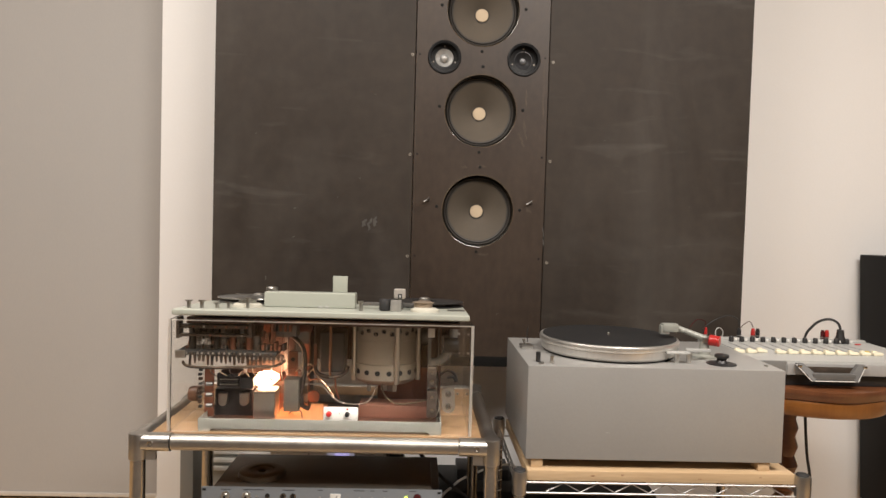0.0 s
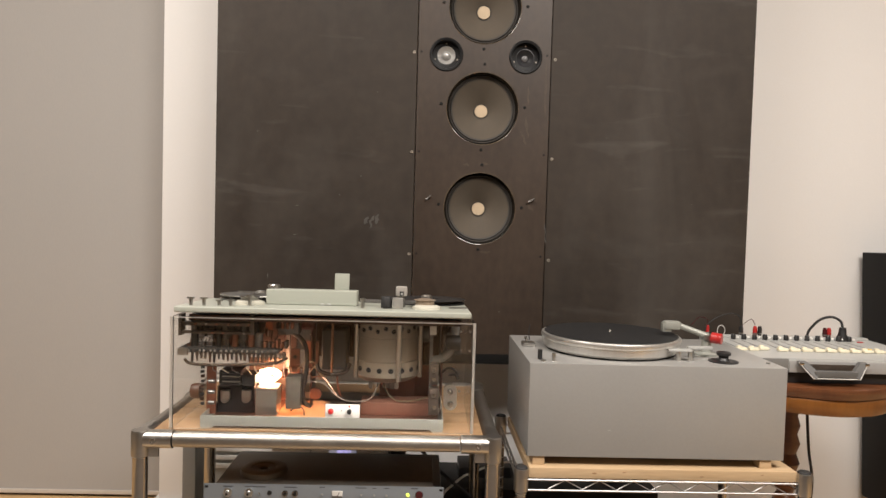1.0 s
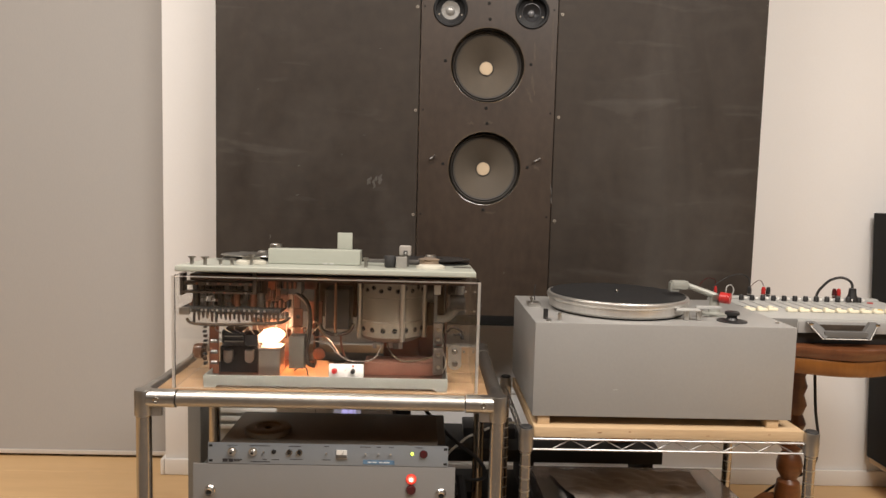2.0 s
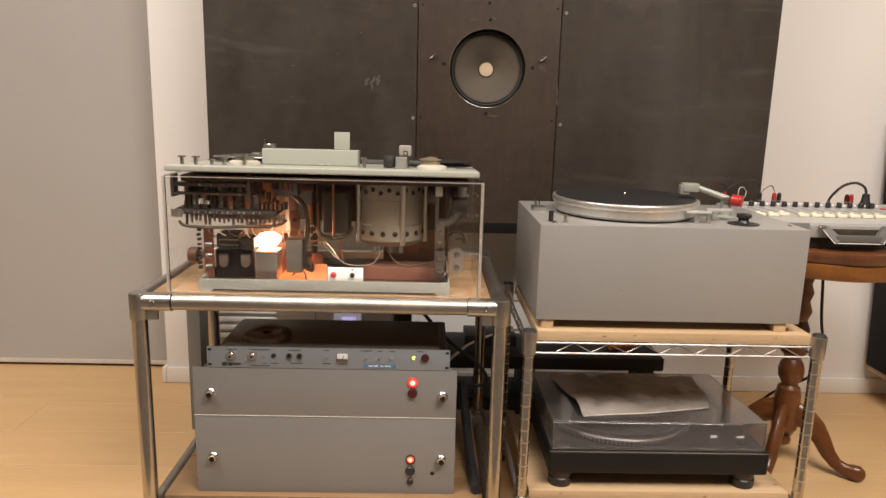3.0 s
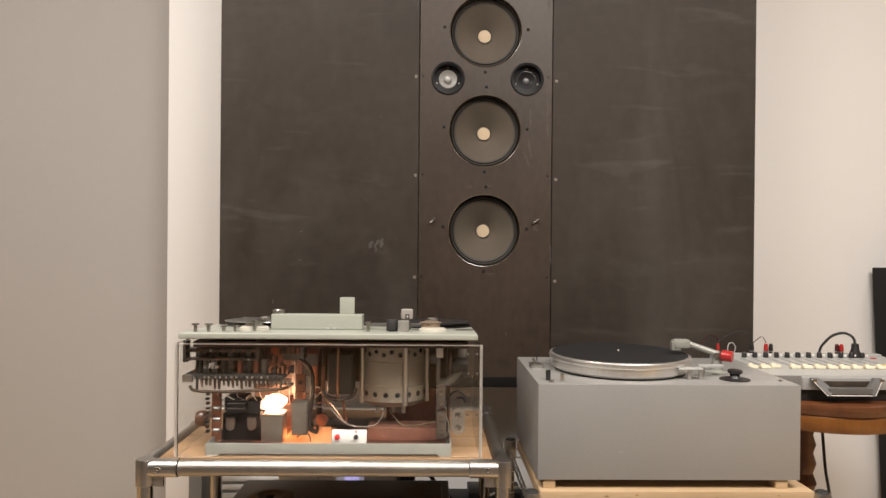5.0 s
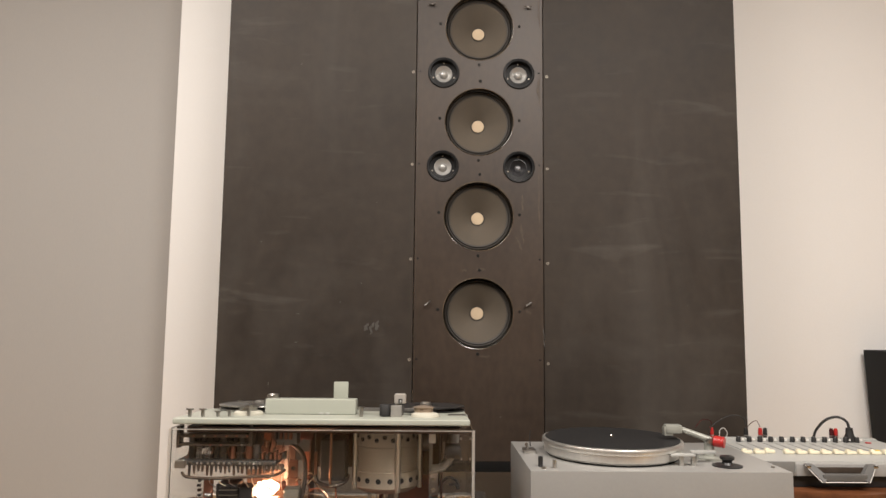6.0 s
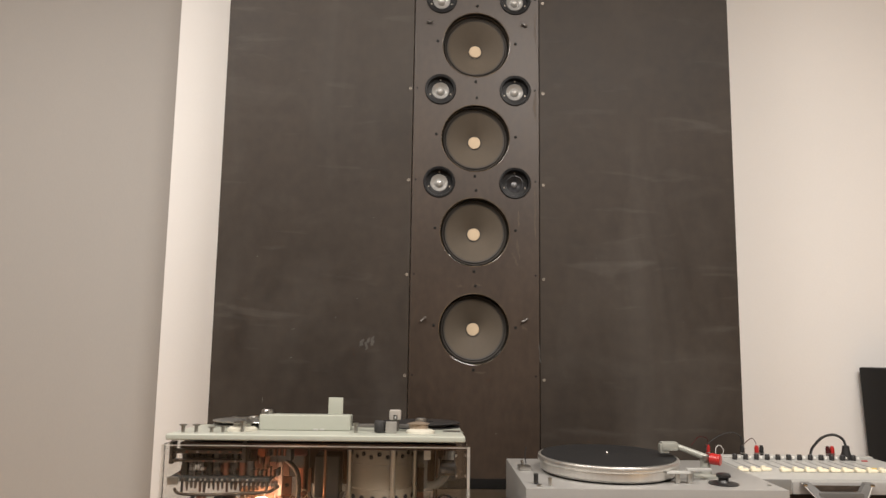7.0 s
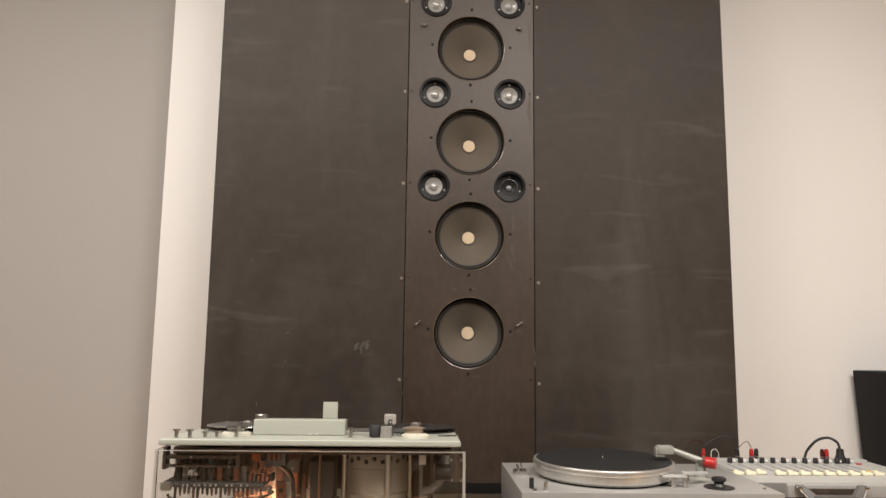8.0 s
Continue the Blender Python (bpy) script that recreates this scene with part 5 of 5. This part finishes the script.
part("strip", B(0.612, 0.665, 1.49, 1.50, 0.697, 0.703, 0.001), M_MIXER, player)
part("post", R((0.622, 1.494, 0.678), (0.622, 1.494, 0.6968), 0.004, 12), M_SILVER, player)

# ---------------------------------------------------------------- second record player under a smoked cover
deckb = thing("record_player", (0.53, 1.57, 0.1292), "black direct-drive record player under a closed smoked cover", "record player")
QX0, QX1, QY0, QY1 = 0.3030, 0.7560, 1.398, 1.752
part("body", B(QX0, QX1, QY0, QY1, 0.1640, 0.2120, 0.006, 3), mat("charcoal_plinth", (0.0095, 0.0092, 0.0090), 0.5, var=0.2, scale=8, grain=160, spec=0.25), deckb, "charcoal plinth")
part("top_plate", B(QX0 + 0.004, QX1 - 0.004, QY0 + 0.004, QY1 - 0.004, 0.2122, 0.2165, 0.001), mat("dark_grey_top", (0.022, 0.021, 0.021), 0.45, 0.2), deckb)
part("edge_line", B(QX0 + 0.001, QX1 - 0.001, QY0 - 0.0006, QY0 + 0.002, 0.2118, 0.2132), M_STEEL, deckb)
for x in (QX0 + 0.030, QX1 - 0.038):
    for y in (QY0 + 0.030, QY1 - 0.035):
        part("foot", L([(0, 0.1292), (0.0235, 0.1292), (0.0245, 0.133), (0.0245, 0.146), (0.0225, 0.148), (0.0235, 0.150), (0.0235, 0.1638), (0, 0.1638)], Matrix.Translation((x, y, 0)), 32), M_BLACK, deckb, "round black foot")
qm = Matrix.Translation((0.478, 1.580, 0))
pl = part("platter", L([(0, 0.217), (0.160, 0.217), (0.1655, 0.220), (0.166, 0.2285), (0.163, 0.2315), (0, 0.2318)], qm, 96), mat("dark_platter_metal", (0.10, 0.098, 0.095), 0.42, 0.8), deckb, "metal platter with strobe dots")
part("mat", L([(0, 0.232), (0.150, 0.232), (0.150, 0.235), (0, 0.235)], qm, 64), M_RUBBER, pl)
dots = bmesh.new()
for k in range(120):
    a = 2 * math.pi * k / 120
    for z, s in ((0.2212, 0.0019), (0.2252, 0.0017)):
        box(dots, -s, s, -0.0004, 0.0010, z - 0.0012, z + 0.0012)
        bmesh.ops.transform(dots, matrix=Matrix.Translation((0.478, 1.580, 0)) @ Matrix.Rotation(a, 4, "Z") @ Matrix.Translation((0, -0.1662, 0)), verts=dots.verts[-8:])
tagged(part("strobe_dots", dots, M_STEEL, pl), kind="stuff")
part("arm_base", L([(0.03, 0.217), (0.028, 0.232), (0.02, 0.24), (0, 0.241)], Matrix.Translation((0.69, 1.66, 0)), 28), M_STEEL, deckb)
part("tonearm", T([(0.69, 1.66, 0.245), (0.69, 1.58, 0.247), (0.685, 1.52, 0.246), (0.668, 1.475, 0.244)], 0.004), M_STEEL, deckb, "silver tonearm")
part("pitch_slider", B(0.705, 0.725, 1.43, 1.53, 0.217, 0.2185), M_BLACK, deckb)
part("button", B(0.315, 0.345, 1.41, 1.435, 0.2168, 0.220, 0.001), M_STEEL, deckb)
part("label_plate", B(0.634, 0.646, 1.4085, 1.4095, 0.242, 0.2475), mat("pale_grey_label", (0.42, 0.40, 0.38), 0.5), deckb, "small white label")
part("label_plate", B(0.688, 0.703, 1.4085, 1.4095, 0.2425, 0.2470), mat("pale_grey_label", (0.48, 0.46, 0.44), 0.5), deckb, "small white label")
LID_BACK = 1.703  # back of the cover


def low_back(bm):
    """The cover's top falls a little towards its hinges."""
    for v in bm.verts:
        if v.co.z > 0.25:
            v.co.z -= 0.042 * (v.co.y - 1.404)
    return bm


lid = part("dust_cover", B(QX0 + 0.006, QX1 - 0.010, 1.404, 1.4065, 0.2185, 0.2735, 0.0008, 1), M_SMOKE, deckb, "closed smoked acrylic cover")
part("side", low_back(B(QX0 + 0.006, QX0 + 0.0085, 1.4067, LID_BACK - 0.003, 0.2185, 0.2735, 0.0006, 1)), M_SMOKE, lid)
part("side", low_back(B(QX1 - 0.0125, QX1 - 0.010, 1.4067, LID_BACK - 0.003, 0.2185, 0.2735, 0.0006, 1)), M_SMOKE, lid)
part("back", low_back(B(QX0 + 0.006, QX1 - 0.010, LID_BACK - 0.0028, LID_BACK - 0.0003, 0.2185, 0.2735, 0.0006, 1)), M_SMOKE, lid)
part("top", low_back(B(QX0 + 0.006, QX1 - 0.010, 1.404, LID_BACK, 0.2737, 0.2767, 0.0008, 1)), M_SMOKE, lid)
for x in (QX0 + 0.09, QX1 - 0.09):
    part("hinge", B(x - 0.02, x + 0.02, LID_BACK + 0.0005, LID_BACK + 0.022, 0.2167, 0.245, 0.002), M_BLACK, deckb, "black cover hinge")
for o in (lid, *lid.children):
    o.visible_shadow = False

# crumpled sleeve on the cover
sleeve = bmesh.new()
nx, ny = 44, 30
grid = []
for j in range(ny + 1):
    line = []
    for i in range(nx + 1):
        u, v = i / nx, j / ny
        edge = 0.003 * math.sin(7 * u + 1) * (1 - v) + 0.004 * math.sin(9 * u) * v
        x = 0.373 + 0.282 * u - 0.025 * v + 0.062 * u * v + 0.004 * math.sin(5 * v)
        y = 1.424 + 0.052 * u + v * (0.238 - 0.050 * u) + edge
        flat = min(1.0, 0.12 + v * 5)
        h = flat * (abs(noise.noise(Vector((u * 4.2, v * 2.6, 1.7)))) * 0.016 + abs(noise.noise(Vector((u * 9 + v * 5, v * 7, 4.2)))) * 0.009)
        line.append(sleeve.verts.new((x, y, 0.2776 + h + 0.0008 - 0.042 * (y - 1.404))))
    grid.append(line)
for j in range(ny):
    for i in range(nx):
        sleeve.faces.new([grid[j][i], grid[j][i + 1], grid[j + 1][i + 1], grid[j + 1][i]])
ext = bmesh.ops.extrude_face_region(sleeve, geom=sleeve.faces[:])
bmesh.ops.translate(sleeve, verts=[v for v in ext["geom"] if isinstance(v, bmesh.types.BMVert)], vec=(0, 0, 0.0006))
bmesh.ops.recalc_face_normals(sleeve, faces=sleeve.faces)
film = mat("milky_plastic_film", (0.38, 0.345, 0.31), 0.5, dark=(0.235, 0.21, 0.187), scale=9, grain=30, bump=0.06, stretch=(0.8, 1.6, 1))
tagged(part("record_sleeve", sleeve, film), "crumpled milky plastic sleeve lying on the smoked cover", "sleeve")
fold = [(0.374 + 0.272 * u, 1.4235 + 0.051 * u + 0.003 * math.sin(7 * u + 1), 0.2790 - 0.042 * (0.024 + 0.047 * u)) for u in [i / 8 for i in range(9)]]
part("folded_edge", T(fold, 0.0017, 6, 4), mat("white_fold", (0.40, 0.365, 0.33), 0.5, var=0.3, scale=30), bpy.data.objects["record_sleeve"], "pale folded edge")

# ---------------------------------------------------------------- pedestal table
CX, CY = 0.984, 1.765
table = thing("pedestal_table", (CX, CY, 0), "small red-brown varnished pedestal table with turned column", "table")
top = bmesh.new()
prof = [(0, 0.5745), (0.955, 0.5745), (0.972, 0.576), (0.978, 0.581), (0.988, 0.585), (0.995, 0.590), (1.0, 0.5955), (0.995, 0.600), (0.975, 0.6025), (0, 0.6025)]
rings = []
for r, h in prof:
    if r == 0:
        rings.append([top.verts.new((1.005, CY, h))])
    else:
        rings.append([top.verts.new((1.005 + (0.213 + 0.0015 * math.cos(8 * a)) * r * math.cos(a), CY + (0.213 + 0.0015 * math.cos(8 * a)) * r * math.sin(a), h)) for a in [2 * math.pi * i / 96 for i in range(96)]])
for p, q in zip(rings, rings[1:]):
    for i in range(96):
        j = (i + 1) % 96
        top.faces.new([p[i], p[j], q[j], q[i]] if len(p) > 1 and len(q) > 1 else ([p[i], p[j], q[0]] if len(q) == 1 else [p[0], q[j], q[i]]))
bmesh.ops.recalc_face_normals(top, faces=top.faces)
part("tabletop", top, mat("dark_red_brown_top", (0.15, 0.055, 0.022), 0.3, dark=(0.08, 0.028, 0.011), scale=4, grain=30, bump=0.03, stretch=(6, 6, 1), coat=0.2), table, "moulded red-brown tabletop")
part("apron", L([(0.190, 0.5742), (0.203, 0.5740), (0.205, 0.570), (0.205, 0.545), (0.201, 0.537), (0.190, 0.537)], Matrix.Translation((1.005, CY, 0)), 64), M_AMBERWOOD, table, "amber wooden apron")
part("cleat", B(1.005 - 0.19, 1.005 + 0.19, CY - 0.03, CY + 0.03, 0.550, 0.5743), M_WOOD, table)
part("column", L([(0, 0.560), (0.034, 0.560), (0.034, 0.54), (0.024, 0.525), (0.028, 0.505), (0.022, 0.485), (0.029, 0.462), (0.0225, 0.44), (0.030, 0.415), (0.022, 0.39), (0.031, 0.365), (0.022, 0.340), (0.030, 0.33), (0.031, 0.305), (0.022, 0.296), (0.019, 0.288), (0.027, 0.275), (0.0315, 0.258), (0.030, 0.240), (0.021, 0.224), (0.019, 0.218), (0.027, 0.210), (0.029, 0.198), (0.031, 0.185), (0.031, 0.10), (0.024, 0.092), (0.014, 0.084), (0.020, 0.070), (0.020, 0.060), (0.012, 0.052), (0, 0.050)], Matrix.Translation((CX, CY, 0)), 36), M_WOOD, table, "turned column")
for a in (-33, -130, 147, 57):
    d = Vector((math.cos(radians(a)), math.sin(radians(a)), 0))
    s = Vector((-d.y, d.x, 0))
    leg = bmesh.new()
    way = [(0.018, 0.140, 0.036), (0.046, 0.136, 0.031), (0.070, 0.116, 0.026), (0.090, 0.086, 0.022), (0.107, 0.056, 0.0185), (0.126, 0.034, 0.016), (0.147, 0.024, 0.016), (0.164, 0.0215, 0.0205), (0.180, 0.021, 0.0205), (0.191, 0.021, 0.012), (0.194, 0.021, 0.004)]
    loops = []
    for k, (r, h, w) in enumerate(way):
        r0, h0, _ = way[max(k - 1, 0)]
        r1, h1, _ = way[min(k + 1, len(way) - 1)]
        t = Vector((r1 - r0, h1 - h0)).normalized()
        nrm = (-t.y, t.x)
        loops.append([leg.verts.new(Vector((CX, CY, 0)) + d * (r + nrm[0] * w * math.cos(b)) + Vector((0, 0, max(0.0005, h + nrm[1] * w * math.cos(b)))) + s * min(w * 0.8, 0.0155) * math.sin(b)) for b in [2 * math.pi * i / 14 for i in range(14)]])
    for p, q in zip(loops, loops[1:]):
        for i in range(14):
            leg.faces.new([p[i], p[(i + 1) % 14], q[(i + 1) % 14], q[i]])
    leg.faces.new(loops[0]), leg.faces.new(loops[-1])
    bmesh.ops.recalc_face_normals(leg, faces=leg.faces)
    part("leg", leg, M_WOOD, table, "curved cabriole leg")

# ---------------------------------------------------------------- portable mixer on the table
mixer = thing("mixing_console", (1.045, 1.75, 0.6027), "portable grey mixing console with cream buttons and carrying handle", "mixer")
MX0, MX1, MY0, MY1 = 0.800, 1.262, 1.600, 1.900


def slope(y):
    return 0.6615 + (y - MY0) * 0.006


body = bmesh.new()
pts = [(MY0, 0.6290), (MY1, 0.6290), (MY1, slope(MY1)), (MY0, slope(MY0))]
va = [body.verts.new((MX0, y, z)) for y, z in pts]
vb = [body.verts.new((MX1, y, z)) for y, z in pts]
body.faces.new(va), body.faces.new(vb)
for i in range(4):
    body.faces.new([va[i], va[(i + 1) % 4], vb[(i + 1) % 4], vb[i]])
bmesh.ops.recalc_face_normals(body, faces=body.faces)
bmesh.ops.bevel(body, geom=body.edges[:], offset=0.003, segments=2, affect="EDGES")
part("case", body, M_MIXER, mixer, "light grey console case")
part("base", B(MX0 + 0.006, MX1 - 0.006, MY0 + 0.010, MY1 - 0.005, 0.6030, 0.6288, 0.002), M_BLACK, mixer, "dark lower case")
part("end_block", B(MX0 + 0.001, MX0 + 0.088, MY0 - 0.002, MY0 + 0.004, 0.6295, 0.6610, 0.001), M_MIXDARK, mixer)
part("front_strip", B(MX0 + 0.090, MX1 - 0.02, MY0 - 0.0025, MY0 + 0.002, 0.6300, 0.6560, 0.001), mat("grey_front_strip", (0.30, 0.295, 0.285), 0.4), mixer)
hx0, hx1 = 0.906, 1.066
grip = B(hx0 + 0.030, hx1 - 0.030, MY0 - 0.030, MY0 - 0.012, 0.6240, 0.6390, 0.003)
M_HANDLE = mat("worn_dark_grey_plastic", (0.105, 0.102, 0.098), 0.42, var=0.12, scale=14, grain=140)
# A proud dark plate paints the shade in the recess behind the handle.
part("recess", B(hx0 + 0.022, hx1 - 0.022, MY0 - 0.0042, MY0 - 0.0027, 0.6325, 0.6500, 0.0004), M_GUN, mixer, "dark plate for the shaded recess behind the handle")
h = part("carrying_handle", grip, M_HANDLE, mixer, "grey carrying handle")
for s, x in ((1, hx0), (-1, hx1)):
    arm = bmesh.new()
    a = [Vector((x, MY0 - 0.004, 0.6580)), Vector((x + s * 0.018, MY0 - 0.004, 0.6580)), Vector((x + s * 0.042, MY0 - 0.018, 0.6350)), Vector((x + s * 0.030, MY0 - 0.024, 0.6220))]
    f = [arm.verts.new(p) for p in a]
    g = [arm.verts.new(p + Vector((0, -0.010, -0.001))) for p in a]
    arm.faces.new(f), arm.faces.new(g)
    for i in range(4):
        arm.faces.new([f[i], f[(i + 1) % 4], g[(i + 1) % 4], g[i]])
    bmesh.ops.recalc_face_normals(arm, faces=arm.faces)
    part("arm", arm, M_HANDLE, h)
    part("pivot", B(x + s * 0.004 - 0.004, x + s * 0.004 + 0.006, MY0 - 0.018, MY0 - 0.0145, 0.6505, 0.6560, 0.001), M_CHROME, h)
# Pale paint stands for the metal trim's shine along the handle.
part("edge_trim", T([(hx0 - 0.001, MY0 - 0.0125, 0.6560), (hx0 + 0.026, MY0 - 0.0310, 0.6225), (hx1 - 0.026, MY0 - 0.0310, 0.6225), (hx1 + 0.001, MY0 - 0.0125, 0.6560)], 0.0012, 6, 1), mat("pale_trim_shine", (0.72, 0.70, 0.66), 0.4, var=0.15), h, "edge trim with its shine put into a pale colour")
for i in range(12):
    x = MX0 + 0.020 + i * 0.0300 + (0.012 if i > 2 else 0)
    y = 1.690 + (0.010 if i == 2 else 0)
    b = part("button", B(x - 0.0125, x + 0.0115, y - 0.007, y + 0.007, slope(y) + 0.0004, slope(y) + 0.0078, 0.0025), M_CREAM, mixer, "cream push button")
    part("bridge", B(x - 0.006, x + 0.005, y + 0.0075, y + 0.016, slope(y) + 0.0008, slope(y) + 0.0098, 0.002), M_CREAM, b)
    part("fader_slot", B(x + 0.006, x + 0.0085, 1.725, 1.835, slope(1.725) - 0.002, slope(1.835) + 0.0004), M_MIXDARK, mixer)
    y = 1.852
    k = part("knob", L([(0.0062, slope(y) + 0.0002), (0.0058, slope(y) + 0.0125), (0.0048, slope(y) + 0.0140), (0, slope(y) + 0.0142)], Matrix.Translation((0.872 + 0.0285 * i, y, 0)), 18), M_BLACK, mixer, "black knob")
    part("pointer", B(0.879 + 0.0285 * i, 0.886 + 0.0285 * i, y - 0.004, y + 0.004, slope(y) + 0.0035, slope(y) + 0.0090, 0.001), M_WHITE, k)
part("back_ridge", B(MX0 + 0.01, MX1 - 0.01, 1.872, 1.895, slope(1.88), slope(1.88) + 0.006, 0.002), M_MIXER, mixer)
for x in (1.236, 1.250):
    part("key", B(x - 0.005, x + 0.005, 1.655, 1.668, slope(1.66) + 0.0003, slope(1.66) + 0.008, 0.001), M_BLACK, mixer)
part("yellow_key", B(1.150, 1.158, 1.712, 1.722, slope(1.70) + 0.0003, slope(1.70) + 0.006, 0.001), mat("yellow_plastic", (0.7, 0.5, 0.05), 0.4), mixer)
part("red_strip", B(1.200, 1.214, 1.835, 1.842, slope(1.84) + 0.0003, slope(1.84) + 0.003, 0.0008), M_RED, mixer)


def plug_pair(x, y, colour, name):
    z = slope(y) + 0.006
    p = thing("plug", (x, y, z), name, "plug", group="plugs in the console")
    part("body", L([(0.004, z), (0.0055, z + 0.004), (0.0055, z + 0.018), (0.004, z + 0.025), (0, z + 0.026)], Matrix.Translation((x, y, 0)), 18), colour, p)
    part("ring", L([(0.0058, z + 0.004), (0.0058, z + 0.007)], Matrix.Translation((x, y, 0)), 18), M_STEEL, p)
    return p


pa = plug_pair(0.946, 1.885, M_RED, "red plug with a thin lead")
part("lead", T([(0.946, 1.885, 0.697), (0.938, 1.888, 0.712), (0.925, 1.89, 0.706), (0.915, 1.90, 0.69)], 0.0010, 6, 6), M_DRED, pa)
pb = plug_pair(0.959, 1.885, M_BLACK, "black plug with a thin lead")
pc = plug_pair(1.150, 1.885, M_RED, "red plug with a thin lead")
pd = plug_pair(1.138, 1.885, M_DRED, "dark red plug beside a red one")
pe = plug_pair(0.815, 1.885, M_RED, "red plug with a thin lead")
part("lead", T([(0.815, 1.885, 0.700), (0.812, 1.884, 0.712), (0.790, 1.885, 0.714), (0.765, 1.87, 0.695)], 0.0009, 6, 6), M_DRED, pe)
pf = plug_pair(0.908, 1.885, M_BLACK, "black plug with an arched thin lead")
part("lead", T([(0.908, 1.885, 0.700), (0.904, 1.888, 0.718), (0.882, 1.89, 0.727), (0.848, 1.89, 0.717), (0.815, 1.885, 0.696), (0.800, 1.86, 0.682)], 0.0016, 6, 6), M_BLACK, pf)
pg = thing("mains_plug", (1.172, 1.86, slope(1.86)), "black plug with a thick arched cable", "plug")
zz = slope(1.86) + 0.0004
part("body", L([(0.010, zz), (0.013, zz + 0.002), (0.013, zz + 0.012), (0.010, zz + 0.020), (0.0085, zz + 0.036), (0, zz + 0.037)], Matrix.Translation((1.172, 1.86, 0)), 20), M_BLACK, pg)
part("cable", T([(1.172, 1.86, zz + 0.033), (1.167, 1.862, zz + 0.052), (1.146, 1.866, zz + 0.063), (1.122, 1.875, zz + 0.056), (1.108, 1.89, zz + 0.035), (1.102, 1.905, zz + 0.008), (1.10, 1.915, zz - 0.06)], 0.0034, 10, 6), M_RUBBER, pg)

# ---------------------------------------------------------------- loose cables
def cable(pts, r, material, label):
    tagged(part("cable", T(pts, r, 8, 6), material), label, "cable")


cable([(1.002, 1.72, 0.555), (0.996, 1.70, 0.50), (0.998, 1.69, 0.42), (1.010, 1.69, 0.34), (1.012, 1.72, 0.26), (0.985, 1.83, 0.17), (0.93, 1.86, 0.10), (0.86, 1.90, 0.03), (0.80, 1.95, 0.0055)], 0.0035, M_RUBBER, "black cable hanging from the table to the floor")
cable([(0.01, 1.77, 0.43), (0.045, 1.78, 0.378), (0.111, 1.78, 0.308), (0.177, 1.78, 0.255), (0.203, 1.78, 0.224), (0.204, 1.78, 0.201), (0.187, 1.78, 0.193), (0.150, 1.77, 0.196), (0.118, 1.74, 0.205)], 0.0045, M_RUBBER, "black mains cable looping behind the amplifiers")
cable([(0.088, 1.80, 0.215), (0.116, 1.84, 0.242), (0.137, 1.84, 0.261), (0.161, 1.84, 0.282), (0.199, 1.84, 0.300), (0.225, 1.84, 0.311), (0.262, 1.85, 0.318), (0.31, 1.90, 0.300), (0.34, 1.97, 0.2245)], 0.0032, M_WHITE, "white cable behind the amplifiers")
cable([(0.115, 1.70, 0.18), (0.15, 1.76, 0.17), (0.20, 1.86, 0.12), (0.26, 1.90, 0.05)], 0.003, M_RUBBER, "thin black cable behind the amplifiers")
cable([(-0.535, 1.86, 0.47), (-0.53, 1.87, 0.40), (-0.51, 1.87, 0.30), (-0.505, 1.86, 0.20), (-0.52, 1.86, 0.05), (-0.53, 1.88, 0.008)], 0.008, M_RUBBER, "thick black cable beside the pipe rack")
cable([(0.158, 1.42, 0.112), (0.156, 1.50, 0.115), (0.150, 1.60, 0.140), (0.145, 1.68, 0.185), (0.140, 1.74, 0.215)], 0.0115, M_RUBBER, "thick black sleeved cable beside the amplifier")
slab = thing("grey_slab", (-0.52, 1.93, 0), "tall narrow grey cabinet standing behind the pipe rack", "cabinet")
part("body", B(-0.592, -0.557, 1.90, 2.05, 0.0, 0.47, 0.003), M_MIXDARK, slab)
# Unseen sheet added on the floor: darkens chrome reflections and cuts warm bounce.
rug = solid("rug", B(-1.5, 1.4, -1.6, 1.12, 0.001, 0.010, 0.003), mat("brown_floor_sheet", (0.13, 0.105, 0.085), 0.95, var=0.3, scale=20, grain=300, bump=0.4), "unseen brown floor sheet added to darken the chrome's reflections")

# ---------------------------------------------------------------- floor planks (last: many small pieces)
floor = solid("floor", B(XL, XR, YB, YW + 0.36, -0.1, -0.0125), M_BLACKMATT, "pale oak plank floor with fine joints")
rnd = random.Random(5)
plank_meshes = {}
y, row = YB, 0
while y < YW + 0.25:
    x = XL - rnd.uniform(0, 1.4)
    while x < XR:
        x0, x1 = max(x, XL), min(x + 1.52, XR)
        if x1 - x0 > 0.02:
            key = round(x1 - x0, 3)
            if key not in plank_meshes:
                bm = B(-key / 2 + 0.0002, key / 2 - 0.0002, -0.0898, 0.0898, -0.012, 0.0, 0.0006, 1)
                me = bpy.data.meshes.new("plank")
                bm.to_mesh(me)
                bm.free()
                me.materials.append(M_FLOOR)
                plank_meshes[key] = me
            ob = new("plank", plank_meshes[key])
            ob.parent = floor
            ob.location = ((x0 + x1) / 2, y + 0.09, 0)
        x += 1.52
    y, row = y + 0.18, row + 1
